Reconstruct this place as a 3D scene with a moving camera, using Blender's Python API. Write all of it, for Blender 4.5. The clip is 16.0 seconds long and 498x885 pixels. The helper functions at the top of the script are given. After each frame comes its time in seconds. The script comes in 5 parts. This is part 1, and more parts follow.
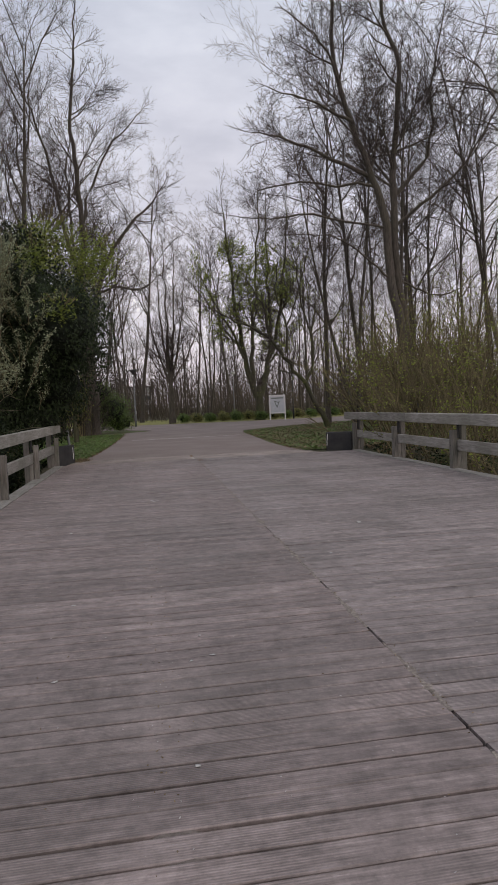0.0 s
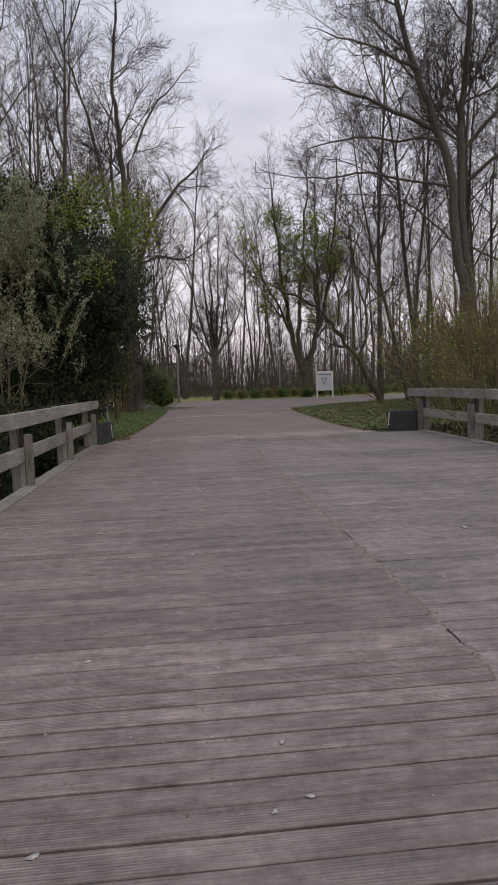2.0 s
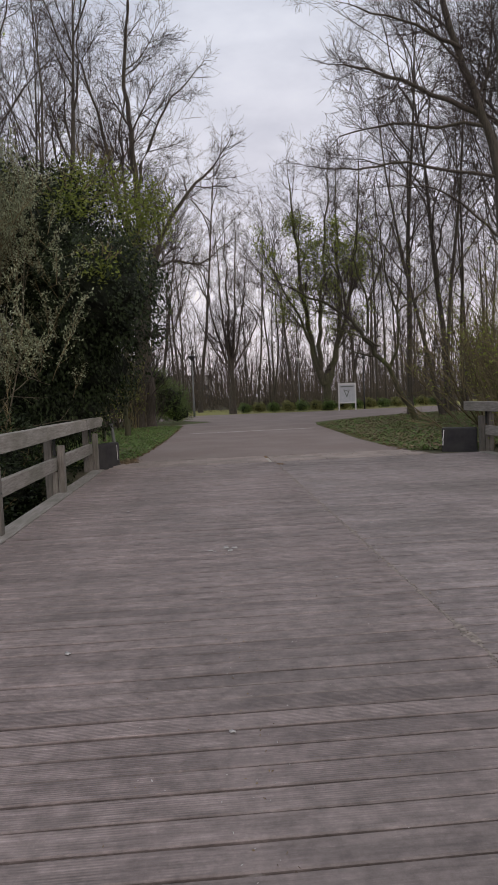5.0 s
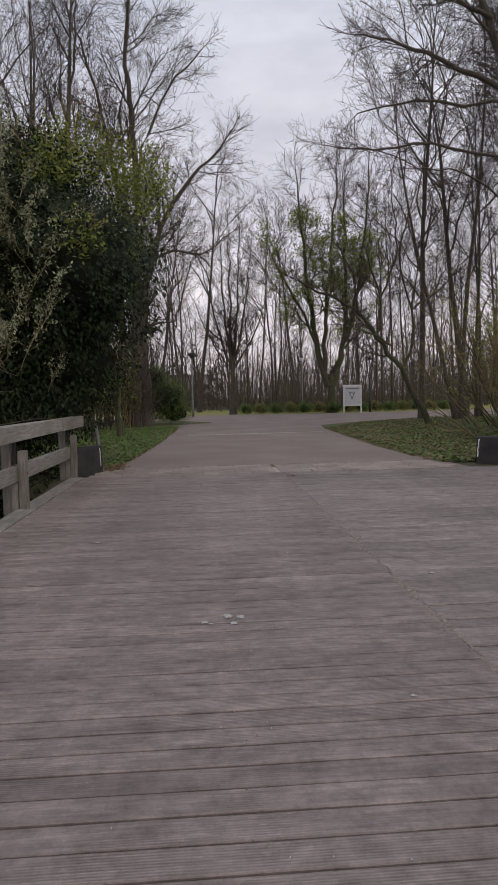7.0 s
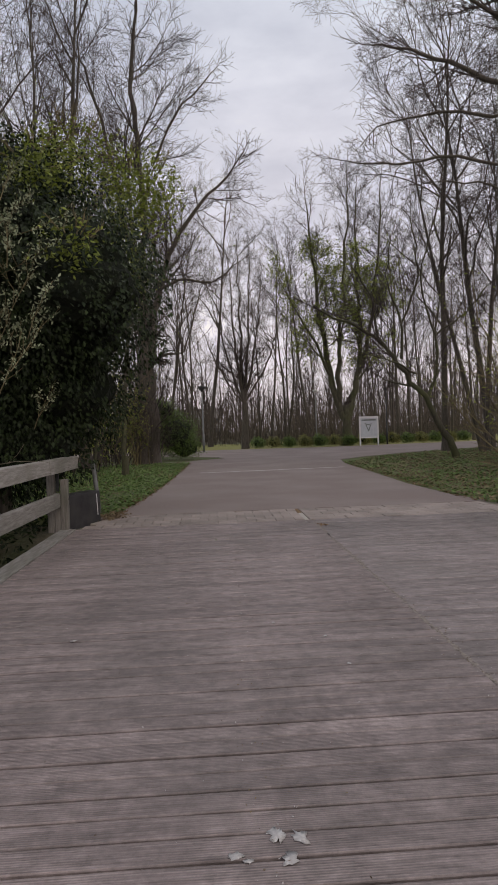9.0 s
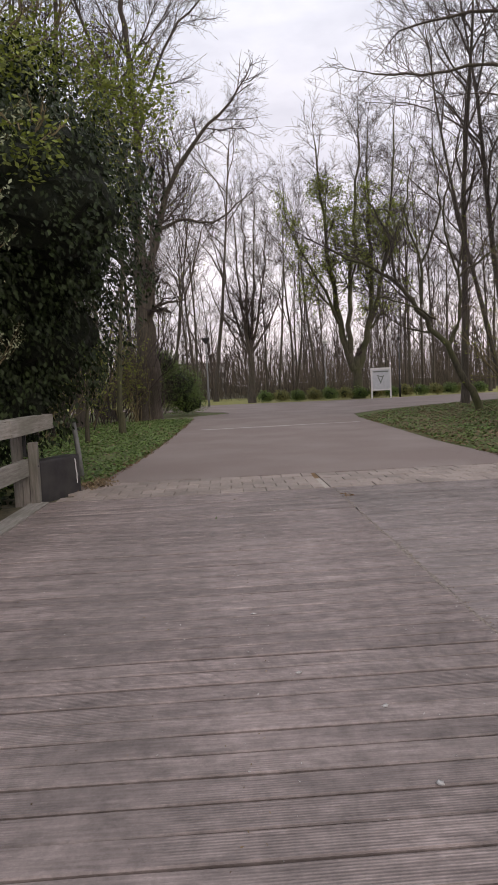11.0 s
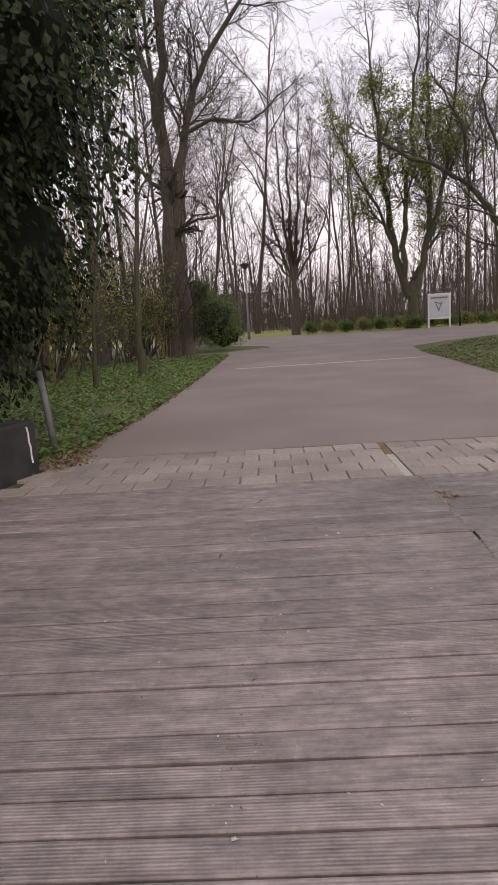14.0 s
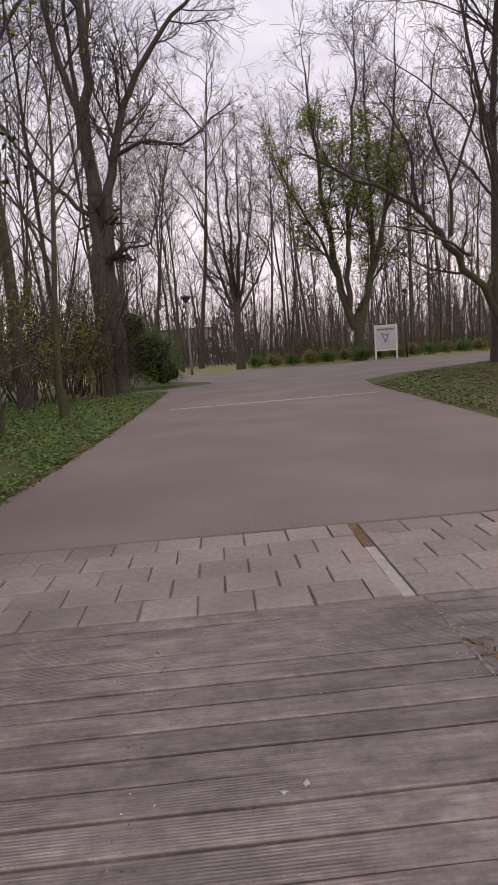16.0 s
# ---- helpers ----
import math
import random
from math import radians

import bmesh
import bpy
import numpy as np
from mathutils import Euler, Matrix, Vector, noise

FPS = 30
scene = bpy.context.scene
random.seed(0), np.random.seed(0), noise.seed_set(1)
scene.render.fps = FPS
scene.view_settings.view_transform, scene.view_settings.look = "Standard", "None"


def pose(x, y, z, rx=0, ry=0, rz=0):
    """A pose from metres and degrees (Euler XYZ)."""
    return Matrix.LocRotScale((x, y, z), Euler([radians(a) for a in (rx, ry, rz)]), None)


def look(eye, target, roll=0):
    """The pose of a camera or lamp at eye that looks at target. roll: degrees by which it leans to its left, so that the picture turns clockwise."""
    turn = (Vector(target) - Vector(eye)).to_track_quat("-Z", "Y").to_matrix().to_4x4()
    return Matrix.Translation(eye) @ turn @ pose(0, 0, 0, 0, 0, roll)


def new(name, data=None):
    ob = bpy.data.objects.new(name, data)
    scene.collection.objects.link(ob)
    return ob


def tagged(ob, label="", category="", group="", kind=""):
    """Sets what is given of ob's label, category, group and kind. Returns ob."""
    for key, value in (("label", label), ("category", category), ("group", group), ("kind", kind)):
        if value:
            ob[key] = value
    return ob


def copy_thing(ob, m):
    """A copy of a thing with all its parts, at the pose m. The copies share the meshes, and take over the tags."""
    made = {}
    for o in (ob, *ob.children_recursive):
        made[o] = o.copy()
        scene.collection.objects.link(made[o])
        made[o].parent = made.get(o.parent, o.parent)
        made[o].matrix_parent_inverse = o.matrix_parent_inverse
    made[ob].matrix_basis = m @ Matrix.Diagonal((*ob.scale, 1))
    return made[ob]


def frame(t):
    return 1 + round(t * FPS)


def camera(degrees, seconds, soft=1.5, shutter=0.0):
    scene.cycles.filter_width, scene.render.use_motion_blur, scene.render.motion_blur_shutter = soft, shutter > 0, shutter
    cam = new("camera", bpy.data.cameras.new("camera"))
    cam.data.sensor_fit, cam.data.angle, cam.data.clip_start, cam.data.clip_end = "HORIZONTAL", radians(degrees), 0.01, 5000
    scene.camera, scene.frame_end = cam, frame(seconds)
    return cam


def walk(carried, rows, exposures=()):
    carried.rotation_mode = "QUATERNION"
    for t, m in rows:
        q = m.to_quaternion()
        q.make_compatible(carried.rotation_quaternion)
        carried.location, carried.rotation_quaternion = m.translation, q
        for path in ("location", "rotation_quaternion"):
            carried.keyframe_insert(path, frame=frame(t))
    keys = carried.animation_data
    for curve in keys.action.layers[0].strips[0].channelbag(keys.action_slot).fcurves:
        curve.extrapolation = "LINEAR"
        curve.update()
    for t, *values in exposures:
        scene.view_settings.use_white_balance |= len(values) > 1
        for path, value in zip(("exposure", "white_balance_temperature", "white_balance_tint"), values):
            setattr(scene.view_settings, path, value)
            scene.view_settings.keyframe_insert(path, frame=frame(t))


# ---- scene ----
# ---------------------------------------------------------------- camera
cam = camera(42.0, 16.0, soft=1.6, shutter=0.0)
PATH = [
    (0, (-1.331, -18.171, 1.462), (-1.023, -16.198, 1.344), -2.5),
    (0.5, (-1.327, -17.704, 1.472), (-1.057, -15.725, 1.361), -2.1),
    (1, (-1.331, -17.425, 1.392), (-1.064, -15.446, 1.293), -2.4),
    (1.5, (-1.305, -16.949, 1.382), (-1.14, -14.961, 1.233), -2.4),
    (2, (-1.365, -16.49, 1.398), (-1.189, -14.506, 1.216), -2.2),
    (2.5, (-1.356, -16.128, 1.379), (-1.188, -14.143, 1.201), -2.0),
    (3, (-1.443, -15.582, 1.385), (-1.299, -13.594, 1.214), -2.1),
    (3.5, (-1.454, -15.142, 1.381), (-1.283, -13.155, 1.226), -2.3),
    (4, (-1.44, -14.749, 1.407), (-1.342, -12.756, 1.261), -2.5),
    (4.5, (-1.467, -14.336, 1.422), (-1.337, -12.345, 1.285), -2.5),
    (6.8, (-1.404, -12.039, 1.421), (-1.276, -10.051, 1.245), -1.9),
    (7, (-1.431, -11.848, 1.392), (-1.294, -9.857, 1.252), -1.2),
    (7.5, (-1.444, -11.336, 1.397), (-1.357, -9.34, 1.317), -1.6),
    (8, (-1.482, -10.877, 1.416), (-1.385, -8.88, 1.362), -2.1),
    (8.5, (-1.462, -10.413, 1.427), (-1.363, -8.416, 1.387), -2.1),
    (8.7, (-1.484, -10.255, 1.42), (-1.378, -8.258, 1.387), -2.0),
    (10.8, (-1.393, -8.481, 1.409), (-1.297, -6.49, 1.252), -2.4),
    (11, (-1.391, -8.249, 1.362), (-1.311, -6.258, 1.186), -2.7),
    (11.5, (-1.392, -7.744, 1.36), (-1.302, -5.762, 1.114), -2.8),
    (12, (-1.349, -7.248, 1.368), (-1.462, -5.272, 1.08), -2.6),
    (12.5, (-1.335, -6.737, 1.365), (-1.334, -4.764, 1.036), -3.0),
    (13, (-1.254, -6.194, 1.357), (-1.26, -4.225, 1.004), -3.7),
    (13.5, (-1.273, -5.673, 1.337), (-1.341, -3.708, 0.971), -4.2),
    (14, (-1.176, -5.153, 1.331), (-1.245, -3.190, 0.956), -3.6),
    (14.5, (-1.148, -4.62, 1.343), (-1.164, -2.64, 1.067), -3.0),
    (15, (-1.05, -4.096, 1.286), (-0.972, -2.116, 1.018), -1.8),
    (15.5, (-1.011, -3.583, 1.276), (-0.924, -1.601, 1.021), -3.8),
    (16, (-0.976, -3.101, 1.297), (-0.882, -1.123, 1.013), -4.4),
]
EXPOSURE = [(0, -0.17, 7320, 11), (0.5, -0.29, 7320, 11), (1.5, -0.12, 7370, 11), (2, -0.09, 7370, 11), (3, -0.23, 7370, 11), (4.5, -0.11, 7370, 11), (8.5, -0.18, 7470, 12), (11, 0.24, 7620, 13), (12, 0.36, 7670, 14), (14, 0.36, 7770, 15), (14.5, 0.31, 7770, 15), (15, 0.09, 7720, 15), (15.5, 0.07, 7770, 16), (16, 0.11, 7770, 18)]
walk(cam, [(t, look(e, g, r)) for t, e, g, r in PATH], EXPOSURE)

# ---------------------------------------------------------------- world and light
SUN_EL, SUN_ROT = radians(38), radians(150)
world = bpy.data.worlds.new("overcast_sky")
scene.world = world
world.use_nodes = True
wn, wl = world.node_tree.nodes, world.node_tree.links
wn.clear()
w_out = wn.new("ShaderNodeOutputWorld")
w_bg = wn.new("ShaderNodeBackground")
w_sky = wn.new("ShaderNodeTexSky")
w_sky.sky_type = "NISHITA"
w_sky.sun_disc = False
w_sky.sun_elevation, w_sky.sun_rotation = SUN_EL, SUN_ROT
w_sky.air_density, w_sky.dust_density = 1.0, 3.0
w_co = wn.new("ShaderNodeTexCoord")
w_map = wn.new("ShaderNodeMapping")
w_map.inputs["Scale"].default_value = (1.0, 1.0, 2.6)
w_noise = wn.new("ShaderNodeTexNoise")
w_noise.inputs["Scale"].default_value = 3.2
w_noise.inputs["Detail"].default_value = 7
w_noise.inputs["Roughness"].default_value = 0.55
w_ramp = wn.new("ShaderNodeValToRGB")
w_ramp.color_ramp.elements[0].position, w_ramp.color_ramp.elements[0].color = 0.36, (6.0, 6.5, 7.9, 1)
w_ramp.color_ramp.elements[1].position, w_ramp.color_ramp.elements[1].color = 0.66, (8.5, 9.1, 10.6, 1)
w_mix = wn.new("ShaderNodeMixRGB")
w_mix.inputs["Fac"].default_value = 0.82
wl.new(w_co.outputs["Generated"], w_map.inputs["Vector"])
wl.new(w_map.outputs["Vector"], w_noise.inputs["Vector"])
wl.new(w_noise.outputs["Fac"], w_ramp.inputs["Fac"])
wl.new(w_sky.outputs["Color"], w_mix.inputs["Color1"])
wl.new(w_ramp.outputs["Color"], w_mix.inputs["Color2"])
# warmer, paler cloud towards the horizon, bluer overhead
w_sep = wn.new("ShaderNodeSeparateXYZ")
wl.new(w_co.outputs["Generated"], w_sep.inputs["Vector"])
w_grad = wn.new("ShaderNodeValToRGB")
w_grad.color_ramp.elements[0].position, w_grad.color_ramp.elements[0].color = 0.0, (1.17, 1.05, 1.03, 1)
w_grad.color_ramp.elements[1].position, w_grad.color_ramp.elements[1].color = 0.55, (0.96, 1.0, 1.05, 1)
wl.new(w_sep.outputs["Z"], w_grad.inputs["Fac"])
w_mul = wn.new("ShaderNodeMixRGB")
w_mul.blend_type = "MULTIPLY"
w_mul.inputs["Fac"].default_value = 1.0
wl.new(w_mix.outputs["Color"], w_mul.inputs["Color1"])
wl.new(w_grad.outputs["Color"], w_mul.inputs["Color2"])
wl.new(w_mul.outputs["Color"], w_bg.inputs["Color"])
w_bg.inputs["Strength"].default_value = 0.116
wl.new(w_bg.outputs["Background"], w_out.inputs["Surface"])

sun = new("sun", bpy.data.lights.new("sun", "SUN"))
sun.data.energy, sun.data.angle, sun.data.color = 0.5, radians(25), (1.0, 0.95, 0.9)
sun.matrix_world = look((math.sin(SUN_ROT) * 40, math.cos(SUN_ROT) * 40, 40 * math.tan(SUN_EL)), (0, 0, 0))


# ---------------------------------------------------------------- materials
def material(name, c1, c2, scale=8.0, rough=0.8, bump=0.3, stretch=(1, 1, 1), big=0.6, big_col=None, big_amt=0.35,
             vary=0.0, island=0.0, metal=0.0, trans=0.0, bump_dist=0.01, spec=0.4):
    """Two-scale noise material: grain between c1 and c2, broad patches of big_col, variation by object or island."""
    m = bpy.data.materials.new(name)
    m.use_nodes = True
    n, l = m.node_tree.nodes, m.node_tree.links
    b = n["Principled BSDF"]
    co = n.new("ShaderNodeTexCoord")
    mp = n.new("ShaderNodeMapping")
    mp.inputs["Scale"].default_value = stretch
    l.new(co.outputs["Object"], mp.inputs["Vector"])
    n1 = n.new("ShaderNodeTexNoise")
    n1.inputs["Scale"].default_value, n1.inputs["Detail"].default_value, n1.inputs["Roughness"].default_value = scale, 6, 0.65
    l.new(mp.outputs["Vector"], n1.inputs["Vector"])
    r1 = n.new("ShaderNodeValToRGB")
    r1.color_ramp.elements[0].position, r1.color_ramp.elements[1].position = 0.32, 0.68
    r1.color_ramp.elements[0].color, r1.color_ramp.elements[1].color = (*c1, 1), (*c2, 1)
    l.new(n1.outputs["Fac"], r1.inputs["Fac"])
    col = r1.outputs["Color"]
    if big_col:
        ge = n.new("ShaderNodeNewGeometry")
        n2 = n.new("ShaderNodeTexNoise")
        n2.inputs["Scale"].default_value, n2.inputs["Detail"].default_value = big, 4
        l.new(ge.outputs["Position"], n2.inputs["Vector"])
        r2 = n.new("ShaderNodeValToRGB")
        r2.color_ramp.elements[0].position, r2.color_ramp.elements[1].position = 0.42, 0.66
        r2.color_ramp.elements[0].color, r2.color_ramp.elements[1].color = (0, 0, 0, 1), (big_amt,) * 3 + (1,)
        l.new(n2.outputs["Fac"], r2.inputs["Fac"])
        mx = n.new("ShaderNodeMixRGB")
        l.new(r2.outputs["Color"], mx.inputs["Fac"])
        l.new(col, mx.inputs["Color1"])
        mx.inputs["Color2"].default_value = (*big_col, 1)
        col = mx.outputs["Color"]
    if vary or island:
        if vary:
            src = n.new("ShaderNodeObjectInfo").outputs["Random"]
        else:
            src = n.new("ShaderNodeNewGeometry").outputs["Random Per Island"]
        mr = n.new("ShaderNodeMapRange")
        a = vary or island
        mr.inputs["To Min"].default_value, mr.inputs["To Max"].default_value = 1 - a, 1 + a
        l.new(src, mr.inputs["Value"])
        hs = n.new("ShaderNodeHueSaturation")
        l.new(mr.outputs["Result"], hs.inputs["Value"])
        l.new(col, hs.inputs["Color"])
        col = hs.outputs["Color"]
    l.new(col, b.inputs["Base Color"])
    b.inputs["Roughness"].default_value, b.inputs["Metallic"].default_value = rough, metal
    b.inputs["Specular IOR Level"].default_value = spec
    if bump:
        bp = n.new("ShaderNodeBump")
        bp.inputs["Strength"].default_value, bp.inputs["Distance"].default_value = bump, bump_dist
        l.new(n1.outputs["Fac"], bp.inputs["Height"])
        l.new(bp.outputs["Normal"], b.inputs["Normal"])
    if trans:
        out = n["Material Output"]
        tr = n.new("ShaderNodeBsdfTranslucent")
        l.new(col, tr.inputs["Color"])
        ms = n.new("ShaderNodeMixShader")
        ms.inputs["Fac"].default_value = trans
        l.new(b.outputs["BSDF"], ms.inputs[1])
        l.new(tr.outputs["BSDF"], ms.inputs[2])
        l.new(ms.outputs["Shader"], out.inputs["Surface"])
    return m


def deck_material(name, c1, c2, old, island):
    """Weathered grooved decking: fine grooves along the board, worn smooth and dirt-filled in patches."""
    m = material(name, c1, c2, scale=9.0, rough=0.62, bump=0,
                 stretch=(0.35, 5.0, 1.0), big=0.55, big_col=old, big_amt=0.6, vary=0 if island else 0.13, island=0.13 if island else 0, spec=0.45)
    n, l = m.node_tree.nodes, m.node_tree.links
    b = n["Principled BSDF"]
    co = n.new("ShaderNodeTexCoord")
    sp = n.new("ShaderNodeSeparateXYZ")
    l.new(co.outputs["Object"], sp.inputs["Vector"])
    mu = n.new("ShaderNodeMath")
    mu.operation = "MULTIPLY"
    mu.inputs[1].default_value = 2 * math.pi / 0.0125
    l.new(sp.outputs["Y"], mu.inputs[0])
    sn = n.new("ShaderNodeMath")
    sn.operation = "SINE"
    l.new(mu.outputs["Value"], sn.inputs[0])
    ge = n.new("ShaderNodeNewGeometry")
    wear = n.new("ShaderNodeTexNoise")
    wear.inputs["Scale"].default_value, wear.inputs["Detail"].default_value = 1.3, 5
    l.new(ge.outputs["Position"], wear.inputs["Vector"])
    wr = n.new("ShaderNodeMapRange")
    wr.inputs["From Min"].default_value, wr.inputs["From Max"].default_value = 0.38, 0.62
    l.new(wear.outputs["Fac"], wr.inputs["Value"])
    mm = n.new("ShaderNodeMath")
    mm.operation = "MULTIPLY"
    l.new(sn.outputs["Value"], mm.inputs[0])
    l.new(wr.outputs["Result"], mm.inputs[1])
    fine = n.new("ShaderNodeTexNoise")
    fine.inputs["Scale"].default_value, fine.inputs["Detail"].default_value = 60.0, 4
    l.new(ge.outputs["Position"], fine.inputs["Vector"])
    ad = n.new("ShaderNodeMath")
    ad.operation = "ADD"
    l.new(mm.outputs["Value"], ad.inputs[0])
    l.new(fine.outputs["Fac"], ad.inputs[1])
    # pale worn stretches along each board, and dark damp ones
    mp = n.new("ShaderNodeMapping")
    mp.inputs["Scale"].default_value = (1.9, 6.9, 1.0)
    l.new(ge.outputs["Position"], mp.inputs["Vector"])
    pn = n.new("ShaderNodeTexNoise")
    pn.inputs["Scale"].default_value, pn.inputs["Detail"].default_value, pn.inputs["Roughness"].default_value = 1.0, 5, 0.6
    l.new(mp.outputs["Vector"], pn.inputs["Vector"])
    pr = n.new("ShaderNodeMapRange")
    pr.inputs["From Min"].default_value, pr.inputs["From Max"].default_value = 0.3, 0.72
    pr.inputs["To Min"].default_value, pr.inputs["To Max"].default_value = 0.80, 1.34
    l.new(pn.outputs["Fac"], pr.inputs["Value"])
    mo = n.new("ShaderNodeTexNoise")
    mo.inputs["Scale"].default_value, mo.inputs["Detail"].default_value, mo.inputs["Roughness"].default_value = 9.0, 9, 0.78
    l.new(ge.outputs["Position"], mo.inputs["Vector"])
    mor = n.new("ShaderNodeMapRange")
    mor.inputs["From Min"].default_value, mor.inputs["From Max"].default_value = 0.3, 0.7
    mor.inputs["To Min"].default_value, mor.inputs["To Max"].default_value = 0.60, 1.44
    l.new(mo.outputs["Fac"], mor.inputs["Value"])
    both = n.new("ShaderNodeMath")
    both.operation = "MULTIPLY"
    l.new(pr.outputs["Result"], both.inputs[0])
    l.new(mor.outputs["Result"], both.inputs[1])
    # dirt lying in the grooves where they are not worn away
    gr = n.new("ShaderNodeMapRange")
    gr.inputs["From Min"].default_value, gr.inputs["From Max"].default_value = -0.8, 0.6
    gr.inputs["To Min"].default_value, gr.inputs["To Max"].default_value = 0.79, 1.05
    l.new(mm.outputs["Value"], gr.inputs["Value"])
    # small pale scuffs and splinters
    sc = n.new("ShaderNodeMapping")
    sc.inputs["Scale"].default_value = (14.0, 60.0, 1.0)
    l.new(ge.outputs["Position"], sc.inputs["Vector"])
    sn2 = n.new("ShaderNodeTexNoise")
    sn2.inputs["Scale"].default_value, sn2.inputs["Detail"].default_value, sn2.inputs["Roughness"].default_value = 1.0, 3, 0.7
    l.new(sc.outputs["Vector"], sn2.inputs["Vector"])
    sr = n.new("ShaderNodeMapRange")
    sr.inputs["From Min"].default_value, sr.inputs["From Max"].default_value = 0.60, 0.78
    sr.inputs["To Min"].default_value, sr.inputs["To Max"].default_value = 1.0, 1.5
    l.new(sn2.outputs["Fac"], sr.inputs["Value"])
    gs = n.new("ShaderNodeMath")
    gs.operation = "MULTIPLY"
    l.new(gr.outputs["Result"], gs.inputs[0])
    l.new(sr.outputs["Result"], gs.inputs[1])
    allv = n.new("ShaderNodeMath")
    allv.operation = "MULTIPLY"
    l.new(both.outputs["Value"], allv.inputs[0])
    l.new(gs.outputs["Value"], allv.inputs[1])
    hv = n.new("ShaderNodeHueSaturation")
    l.new(allv.outputs["Value"], hv.inputs["Value"])
    l.new(b.inputs["Base Color"].links[0].from_socket, hv.inputs["Color"])
    l.new(hv.outputs["Color"], b.inputs["Base Color"])
    bp = n.new("ShaderNodeBump")
    bp.inputs["Strength"].default_value, bp.inputs["Distance"].default_value = 0.45, 0.003
    l.new(ad.outputs["Value"], bp.inputs["Height"])
    l.new(bp.outputs["Normal"], b.inputs["Normal"])
    rr = n.new("ShaderNodeMapRange")
    rr.inputs["To Min"].default_value, rr.inputs["To Max"].default_value = 0.5, 0.8
    l.new(wear.outputs["Fac"], rr.inputs["Value"])
    l.new(rr.outputs["Result"], b.inputs["Roughness"])
    return m


BROWN = ((0.150, 0.117, 0.109), (0.300, 0.243, 0.229), (0.126, 0.106, 0.097))
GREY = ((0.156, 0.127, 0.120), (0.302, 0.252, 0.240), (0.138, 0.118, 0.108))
DECK = deck_material("weathered_decking", *BROWN, False)
DECK_REST = deck_material("weathered_decking_rest", *BROWN, True)
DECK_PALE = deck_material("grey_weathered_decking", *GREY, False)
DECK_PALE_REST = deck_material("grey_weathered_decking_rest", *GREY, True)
GAPDIRT = material("gap_dirt", (0.10, 0.083, 0.072), (0.20, 0.165, 0.148), scale=30, rough=1, bump=0.4)
RAILWOOD = material("weathered_rail_timber", (0.18, 0.16, 0.14), (0.36, 0.34, 0.31), scale=6, rough=0.85, bump=0.4,
                    stretch=(6, 0.6, 6), big=1.5, big_col=(0.12, 0.12, 0.09), big_amt=0.5, vary=0.12)
POSTWOOD = material("weathered_post_timber", (0.095, 0.083, 0.072), (0.235, 0.213, 0.19), scale=6, rough=0.85, bump=0.4,
                    stretch=(6, 6, 0.6), big=2.0, big_col=(0.08, 0.085, 0.06), big_amt=0.5, vary=0.12)
DARKPLASTIC = material("dark_abutment_panel", (0.020, 0.019, 0.021), (0.040, 0.038, 0.040), scale=5, rough=0.6, bump=0.15,
                       big=3, big_col=(0.07, 0.066, 0.06), big_amt=0.35, spec=0.25)
ASPHALT = material("worn_asphalt", (0.165, 0.126, 0.114), (0.275, 0.219, 0.200), scale=55, rough=0.85, bump=0.35,
                   big=0.5, big_col=(0.30, 0.252, 0.230), big_amt=0.55, bump_dist=0.004)
PAVER = material("concrete_paver", (0.265, 0.218, 0.194), (0.385, 0.322, 0.288), scale=22, rough=0.9, bump=0.3,
                 big=1.2, big_col=(0.16, 0.14, 0.125), big_amt=0.5, vary=0.12, bump_dist=0.004)
JOINTSOIL = material("joint_sand", (0.14, 0.115, 0.10), (0.29, 0.24, 0.21), scale=30, rough=1, bump=0.4)
SEAMDUST = material("dusty_seam_dirt", (0.07, 0.055, 0.045), (0.36, 0.31, 0.27), scale=28, rough=1, bump=0.5)
PALESTONE = material("pale_channel_stone", (0.36, 0.32, 0.28), (0.48, 0.44, 0.40), scale=15, rough=0.9, bump=0.2)
RUST = material("rusty_leaf_dirt", (0.13, 0.075, 0.04), (0.25, 0.155, 0.08), scale=20, rough=1, bump=0.5)
SOIL = material("leaf_strewn_soil", (0.05, 0.042, 0.028), (0.13, 0.105, 0.07), scale=14, rough=1, bump=0.6,
                big=0.8, big_col=(0.06, 0.085, 0.025), big_amt=0.7, bump_dist=0.03)
LAWN = material("short_grass", (0.045, 0.07, 0.02), (0.13, 0.15, 0.05), scale=9, rough=1, bump=0.6,
                big=0.4, big_col=(0.14, 0.13, 0.06), big_amt=0.6, bump_dist=0.03)
FARLAWN = material("rough_yellow_grass", (0.19, 0.20, 0.045), (0.34, 0.33, 0.10), scale=3, rough=1, bump=0.5, big=0.3, big_col=(0.20, 0.17, 0.08), big_amt=0.6, bump_dist=0.03)
COVERLEAF = material("ground_ivy_leaf", (0.075, 0.145, 0.032), (0.19, 0.27, 0.08), scale=3, rough=0.55, bump=0, island=0.4, trans=0.25)
DEADLEAF = material("dry_leaf", (0.12, 0.085, 0.05), (0.24, 0.18, 0.11), scale=5, rough=0.9, bump=0, island=0.4)
BARK = material("grey_brown_bark", (0.045, 0.037, 0.031), (0.12, 0.10, 0.085), scale=7, rough=0.95, bump=0.7,
                stretch=(3, 3, 0.5), big=0.7, big_col=(0.07, 0.068, 0.04), big_amt=0.4, bump_dist=0.02)
